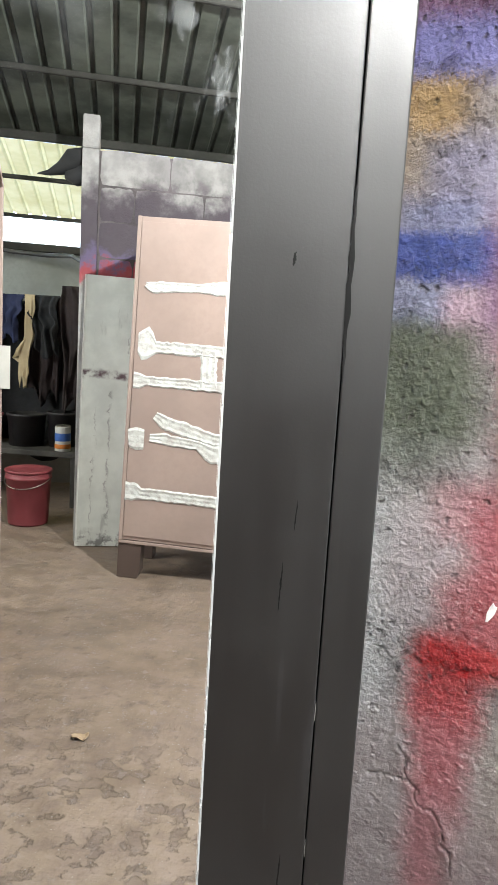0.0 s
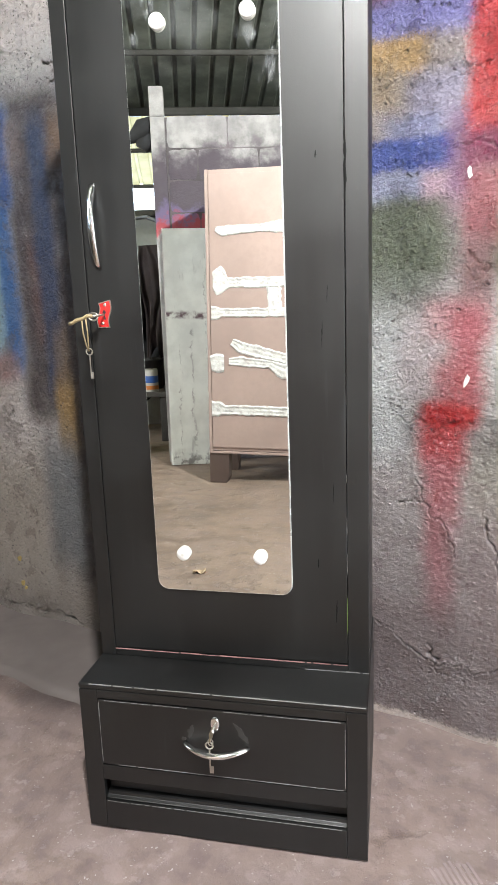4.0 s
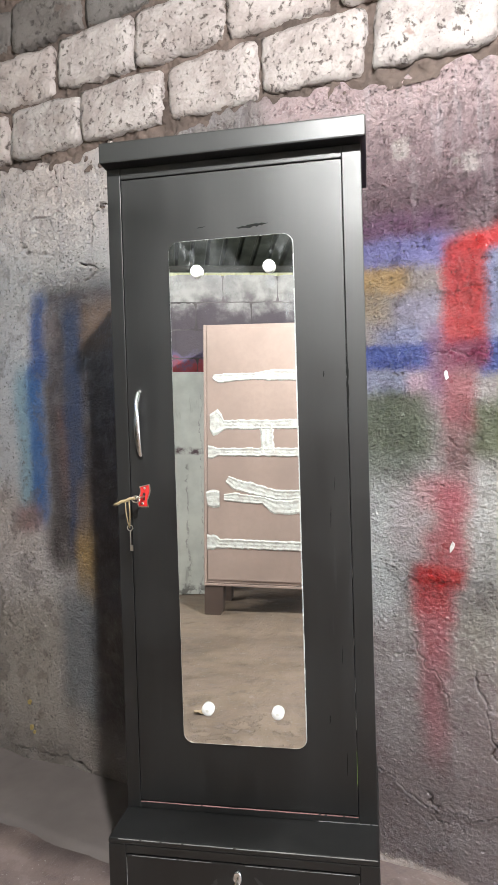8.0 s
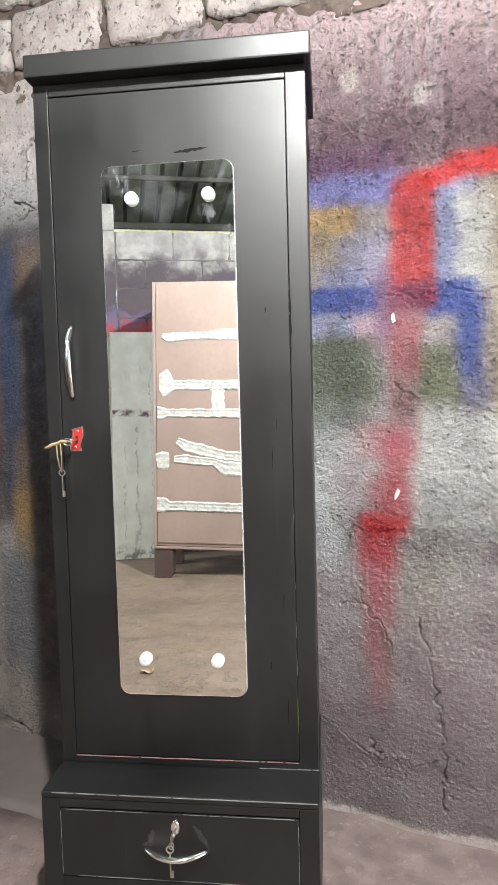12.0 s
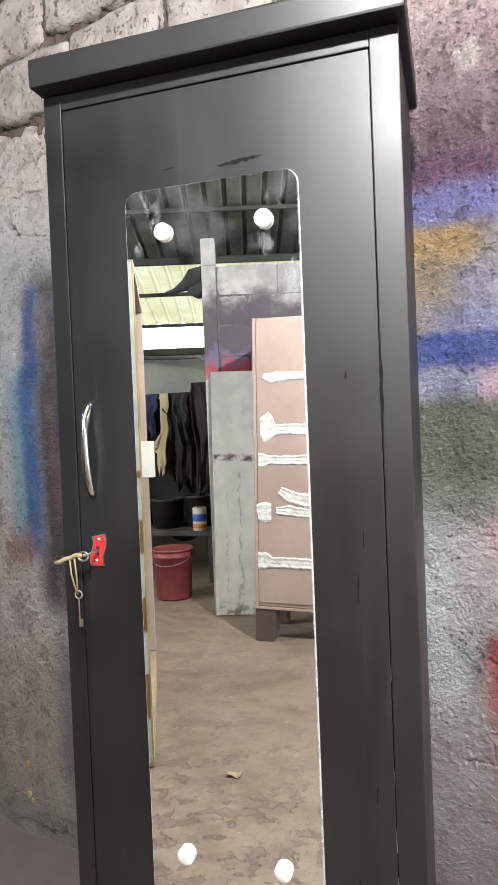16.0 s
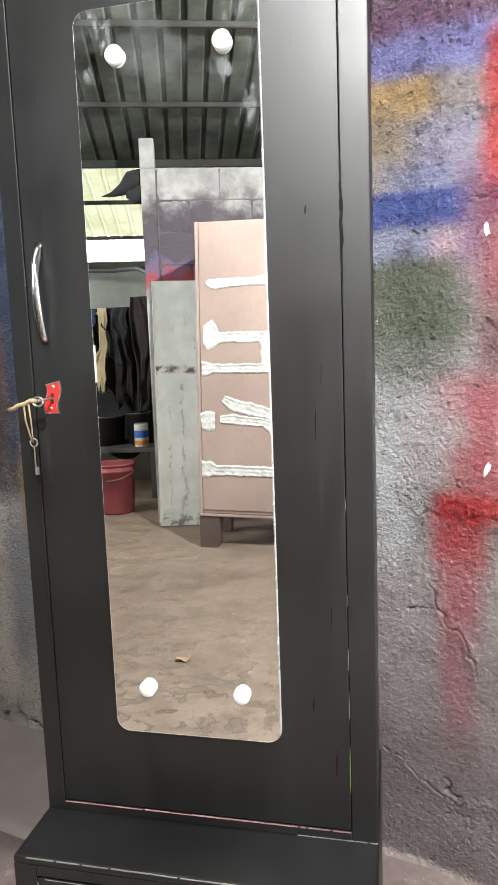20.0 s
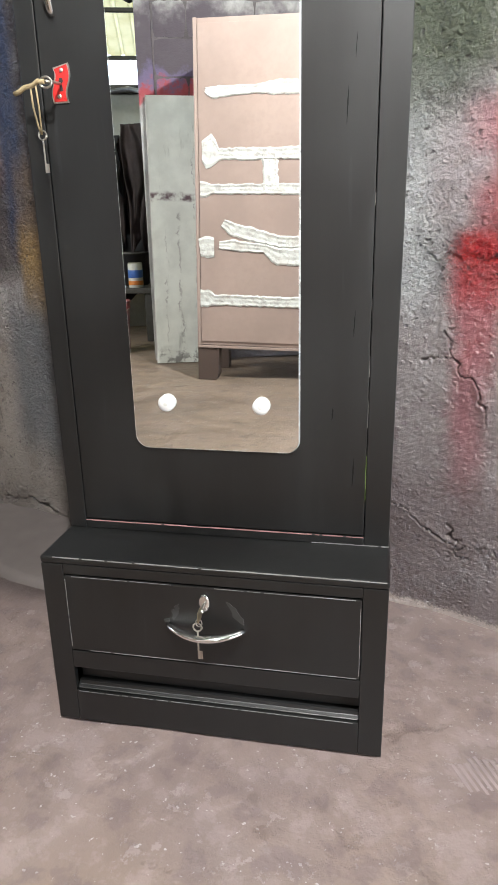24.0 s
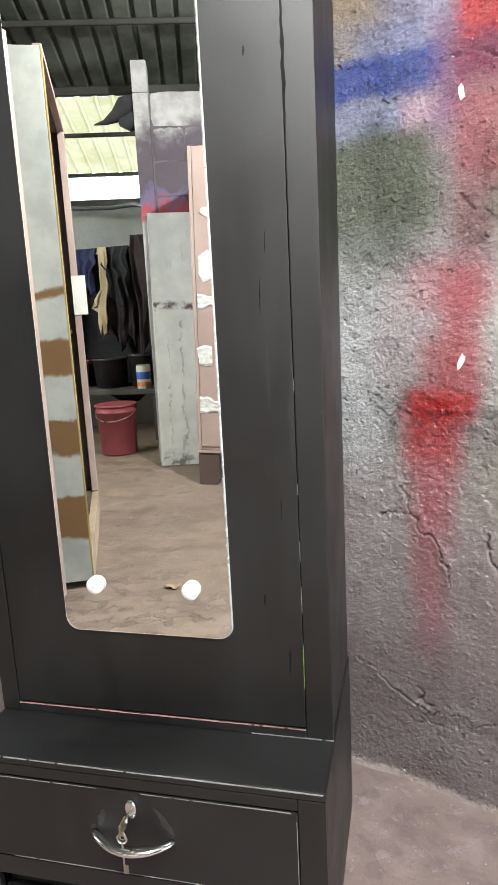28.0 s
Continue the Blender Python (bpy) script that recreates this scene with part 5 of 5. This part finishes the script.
part("top", box(-3.1, -1.45, -4.50, -3.95, 0.37, 0.41, 0.006), SOOTY, bench)
for x, y in ((-3.05, -4.0), (-3.05, -4.42), (-1.55, -4.0), (-1.55, -4.42)):
    part("leg", box(x, x + 0.06, y - 0.03, y + 0.03, 0.0, 0.369, 0.004), SOOTY, bench)

bucket = thing("bucket", "faded red plastic paint bucket with a dented lid", "bucket", at=(-1.655, -3.52, 0))
part("body", lathe([(0.125, 0.0), (0.128, 0.01), (0.142, 0.30), (0.149, 0.302), (0.149, 0.318), (0.143, 0.32), (0.145, 0.345)], 36), BUCKET_RED, bucket, "", True)
part("lid", lathe([(0.152, 0.3455), (0.153, 0.358), (0.145, 0.362), (0.135, 0.353), (0.05, 0.351)], 36), BUCKET_RED, bucket, "", True)
part("handle", sweep([(0.15 * math.cos(t), 0.15 * math.sin(t), 0.31 - 0.06 * math.sin(t)) for t in (math.pi * (0.02 + 0.96 * k / 20) for k in range(21))], 0.003, 6), STEEL, bucket, "", True)
for z, w, hgt in ((0.275, 0.10, 0.012), (0.235, 0.05, 0.03), (0.20, 0.06, 0.014)):
    bm = bmesh.new()
    r = 0.1395 - (0.28 - z) * 0.05
    for k in range(6):
        t0, t1 = (1.75 - w / 0.14 / 2 + w / 0.14 * k / 6), (1.75 - w / 0.14 / 2 + w / 0.14 * (k + 1) / 6)
        bm.faces.new([bm.verts.new((r * math.cos(t), r * math.sin(t), zz)) for t, zz in ((t0, z), (t1, z), (t1, z + hgt), (t0, z + hgt))])
    bmesh.ops.solidify(bm, geom=bm.faces[:], thickness=0.002)
    part("print_bar", bm, LABEL_WHITE, bucket, "faded pale print")

for x, y, r, h, mat, lab in ((-1.98, -4.18, 0.14, 0.24, TUB_BLACK, "dark paint-crusted tub without a lid"), (-1.72, -4.25, 0.12, 0.26, TUB_BLACK, "dark paint-crusted tub without a lid"), (-2.35, -4.2, 0.15, 0.22, BUCKET_RED, "dull red tub without a lid")):
    tub = thing("tub", lab, "tub", "tubs on the bench", at=(x, y, 0.411))
    part("body", lathe([(r * 0.88, 0), (r, h - 0.02), (r * 1.05, h - 0.018), (r * 1.05, h), (r * 0.97, h), (r * 0.85, 0.03)], 28), mat, tub, "", True)
can = thing("paint_can", "blue and white paint can with an orange band", "can", at=(-1.63, -4.02, 0.411))
part("body", lathe([(0.055, 0), (0.056, 0.004), (0.056, 0.175), (0.054, 0.18), (0.05, 0.176)], 24), LABEL_WHITE, can, "", True)
part("band", lathe([(0.0568, 0.075), (0.0572, 0.077), (0.0572, 0.130), (0.0568, 0.132)], 24), LABEL_BLUE, can, "blue printed band", True)
part("band", lathe([(0.0568, 0.02), (0.0572, 0.022), (0.0572, 0.05), (0.0568, 0.052)], 24), LABEL_ORANGE, can, "orange printed band", True)
part("lid", lathe([(0.052, 0.181), (0.053, 0.186), (0.045, 0.188), (0.043, 0.184)], 24), STEEL, can, "", True)

line = thing("clothes_line", "thin dark cord strung across the back of the shed", "cord")
part("cord", sweep([(-3.6 + 2.2 * k / 16, -4.40, 1.56 - 0.05 * math.sin(math.pi * k / 16)) for k in range(17)], 0.004, 6), TUB_BLACK, line, "", True)


def garment(x, width, length, material, label, seed, y=-4.40, top=1.54, cat="garment"):
    """Cloth hung over the line, with folds."""
    rnd = random.Random(seed)
    nu, nv = max(8, int(width / 0.012)), 30
    ph = [rnd.uniform(0, 6.28) for _ in range(4)]
    u, v = np.linspace(-0.5, 0.5, nu), np.linspace(0, 1, nv)

    def place(uu, vv):
        slack = min(1.0, width / 0.26)
        fold = 0.022 * np.sin(uu * 17 + ph[0] + vv) + 0.014 * np.sin(uu * 33 + ph[1] - vv * 2) + 0.025 * value_noise(uu * 4 + seed, vv * 5, seed) + 0.008 * value_noise(uu * 9 + seed, vv * 11, seed + 3)
        w = width * (1 - 0.18 * vv * (1 + 0.3 * np.sin(ph[2] + vv * 5)))
        return x + uu * w + 0.02 * np.sin(vv * 4 + ph[3]) + 0.025 * value_noise(vv * 6, uu * 3, seed + 7), y + 0.03 + slack * fold * (0.3 + vv) + 0.02 * vv, top - vv * length * (1 + 0.10 * np.sin(uu * 9 + ph[2]))

    me = grid_mesh("garment", u, v, place, material)
    bm = bmesh.new()
    bm.from_mesh(me)
    bmesh.ops.solidify(bm, geom=bm.faces[:], thickness=0.006)
    bm.to_mesh(me)
    bm.free()
    return tagged(new("garment", me), label, cat, "clothes on the line")


garment(-2.22, 0.20, 0.34, CLOTH_BLUE, "navy blue garment hung on the line", 1)
garment(-2.06, 0.085, 0.66, CLOTH_TAN, "long tan garment hung on the line", 2, y=-4.36)
garment(-1.92, 0.24, 0.44, CLOTH_BLACK, "black garment hung on the line", 3, y=-4.38)
garment(-1.93, 0.26, 0.78, CLOTH_BROWN, "dark brown garment hung behind the others", 4, y=-4.44)
garment(-1.68, 0.26, 0.95, CLOTH_BROWN, "dark brown garment hung on the line", 5, top=1.62)
garment(-2.45, 0.26, 0.90, CLOTH_BLACK, "long black garment hung on the line", 6)
garment(-1.45, 0.24, 0.85, CLOTH_BLACK, "long black garment hung on the line", 7)

# added backdrop, black to stand in for the dark behind the clothes
dark_backing = garment(-2.1, 1.75, 1.15, CLOTH_BLACK, "added black sheet standing in for the dark behind the clothes", 9, y=-4.52, top=1.50, cat="cloth")
hose = thing("hose", "black rubber hose sagging under the roof opening", "hose")
part("tube", sweep([(-2.6, -4.42, 1.90), (-2.2, -4.40, 1.86), (-1.9, -4.30, 1.83), (-1.6, -4.05, 1.80), (-1.40, -3.75, 1.72), (-1.30, -3.5, 1.55)], 0.016, 8), TUB_BLACK, hose, "", True)

# dark rag draped on the end of the block wall
rag = thing("tarpaulin", "black tarpaulin bundle jutting from the end of the block wall", "tarpaulin")
bm = bmesh.new()
sweep([(-1.52, -3.28, 2.16), (-1.44, -3.27, 2.165), (-1.36, -3.26, 2.19), (-1.29, -3.26, 2.23), (-1.22, -3.26, 2.27)], [0.004, 0.022, 0.05, 0.09, 0.05], 12, 0.8, bm)
sweep([(-1.33, -3.25, 2.15), (-1.27, -3.25, 2.14), (-1.215, -3.25, 2.16)], [0.03, 0.06, 0.06], 10, 0.9, bm)
part("cloth", bm, CLOTH_BLACK, rag, "", True)

# hanging bulb over the aisle
lampth = thing("pendant_bulb", "bare lit bulb on a black cord from the roof", "lamp")
part("cord", sweep([(LAMP.x, LAMP.y, LAMP.z + 0.06), (LAMP.x + 0.004, LAMP.y, LAMP.z + 0.15), (LAMP.x, LAMP.y, 2.87)], 0.0035, 6), TUB_BLACK, lampth)
part("socket", lathe([(0.016, 0.035), (0.02, 0.04), (0.02, 0.08), (0.008, 0.092)], 16, at=(LAMP.x, LAMP.y, LAMP.z - 0.025)), TUB_BLACK, lampth)
bulb = part("bulb", lathe([(0.004, -0.03), (0.02, -0.024), (0.028, -0.005), (0.024, 0.015), (0.014, 0.036)], 20, at=tuple(LAMP - Vector((0, 0, 0.0)))), BULB, lampth, "glowing frosted bulb", True)

# ---- bricks and blocks ----


def lumpy_brick(w, h, dep, seed, material):
    """A hand-made brick: swollen face, worn round corners, uneven edges."""
    rnd = random.Random(seed)
    nx, nz = 18, 10
    shift = [(rnd.uniform(-0.008, 0.008), rnd.uniform(-0.008, 0.008)) for _ in range(4)]
    gx, gz = np.meshgrid(np.linspace(-1, 1, nx + 1), np.linspace(-1, 1, nz + 1), indexing="ij")
    # squircle: pull the corners in
    pull = 1 - 0.085 * (gx * gx * gz * gz) ** 1.5
    x = gx * w / 2 * (1 - (1 - pull) * h / w)
    z = gz * h / 2 * pull
    for k, (sx, sz) in enumerate(((-1, -1), (1, -1), (1, 1), (-1, 1))):
        near = (1 + sx * gx) * (1 + sz * gz) / 4
        x, z = x + near * shift[k][0], z + near * shift[k][1]
    x = x + 0.004 * value_noise(gz * 4, gx * 6, seed) * np.abs(gx)
    z = z + 0.004 * value_noise(gx * 7, gz * 4, seed + 50) * np.abs(gz)
    rim = np.maximum(np.abs(gx) ** 14, np.abs(gz) ** 9)
    y = -0.010 * (1 - rim) + 0.004 * value_noise(gx * 3, gz * 2, seed + 9) + 0.0022 * value_noise(gx * 11, gz * 6, seed + 19)
    bm = bmesh.new()
    grid = [[bm.verts.new((x[i, k], y[i, k], z[i, k])) for k in range(nz + 1)] for i in range(nx + 1)]
    for i in range(nx):
        for k in range(nz):
            bm.faces.new((grid[i][k], grid[i + 1][k], grid[i + 1][k + 1], grid[i][k + 1]))
    ext = bmesh.ops.extrude_edge_only(bm, edges=[e for e in bm.edges if e.is_boundary])
    for v in (g for g in ext["geom"] if isinstance(g, bmesh.types.BMVert)):
        v.co.y = dep
    bmesh.ops.recalc_face_normals(bm, faces=bm.faces)
    return mesh_of(bm, "brick", material, True)


brick_meshes = [lumpy_brick(0.311, 0.171, 0.05, s, BRICK) for s in range(7)]
soot_meshes = [lumpy_brick(0.308, 0.160, 0.05, 30 + s, SOOTY_BRICK) for s in range(3)]
rnd = random.Random(4)
for row, (zc, off) in enumerate(((2.186, -0.160), (2.375, -0.258), (2.560, -0.135))):
    for i in range(-4, 6):
        u = i * 0.3255 + off
        b = new("brick", soot_meshes[i % 3] if row == 2 else brick_meshes[(i * 2 + row * 3) % 7])
        b.parent = plaster
        b.matrix_basis = pose(u + rnd.uniform(-0.008, 0.008), -0.002 + rnd.uniform(-0.007, 0.007), zc - 0.03 * u + rnd.uniform(-0.005, 0.005), 0, 1.7 + rnd.uniform(-1.2, 1.2), 0)

blk_meshes = [block_mesh(0.394, 0.194, 0.05, 20 + s, "block", BLOCK, 0.003) for s in range(4)]
half = block_mesh(0.188, 0.186, 0.05, 40, "block", BLOCK, 0.004)
for row in range(11):
    for i in range(7):
        b = new("block", blk_meshes[(i + row * 3) % 4])
        b.parent = south
        b.matrix_basis = pose(0.30 + 0.4 * i + (0.2 if row % 2 else 0.0), 0.0, 2.19 - 0.2 * row, 0, 0, 180)
    if row % 2:
        b = new("block", half)
        b.parent = south
        b.matrix_basis = pose(0.20, 0.0, 2.19 - 0.2 * row, 0, 0, 180)
part("pillar", box(0.0, 0.094, -0.158, 0.001, 0.0, 2.286, 0.008), BLOCK, south, "narrow cement pillar at the wall end")
part("post_stub", box(0.0, 0.095, -0.15, 0.0, 2.287, 2.47, 0.012), BLOCK, south, "short cement stub on the wall end")
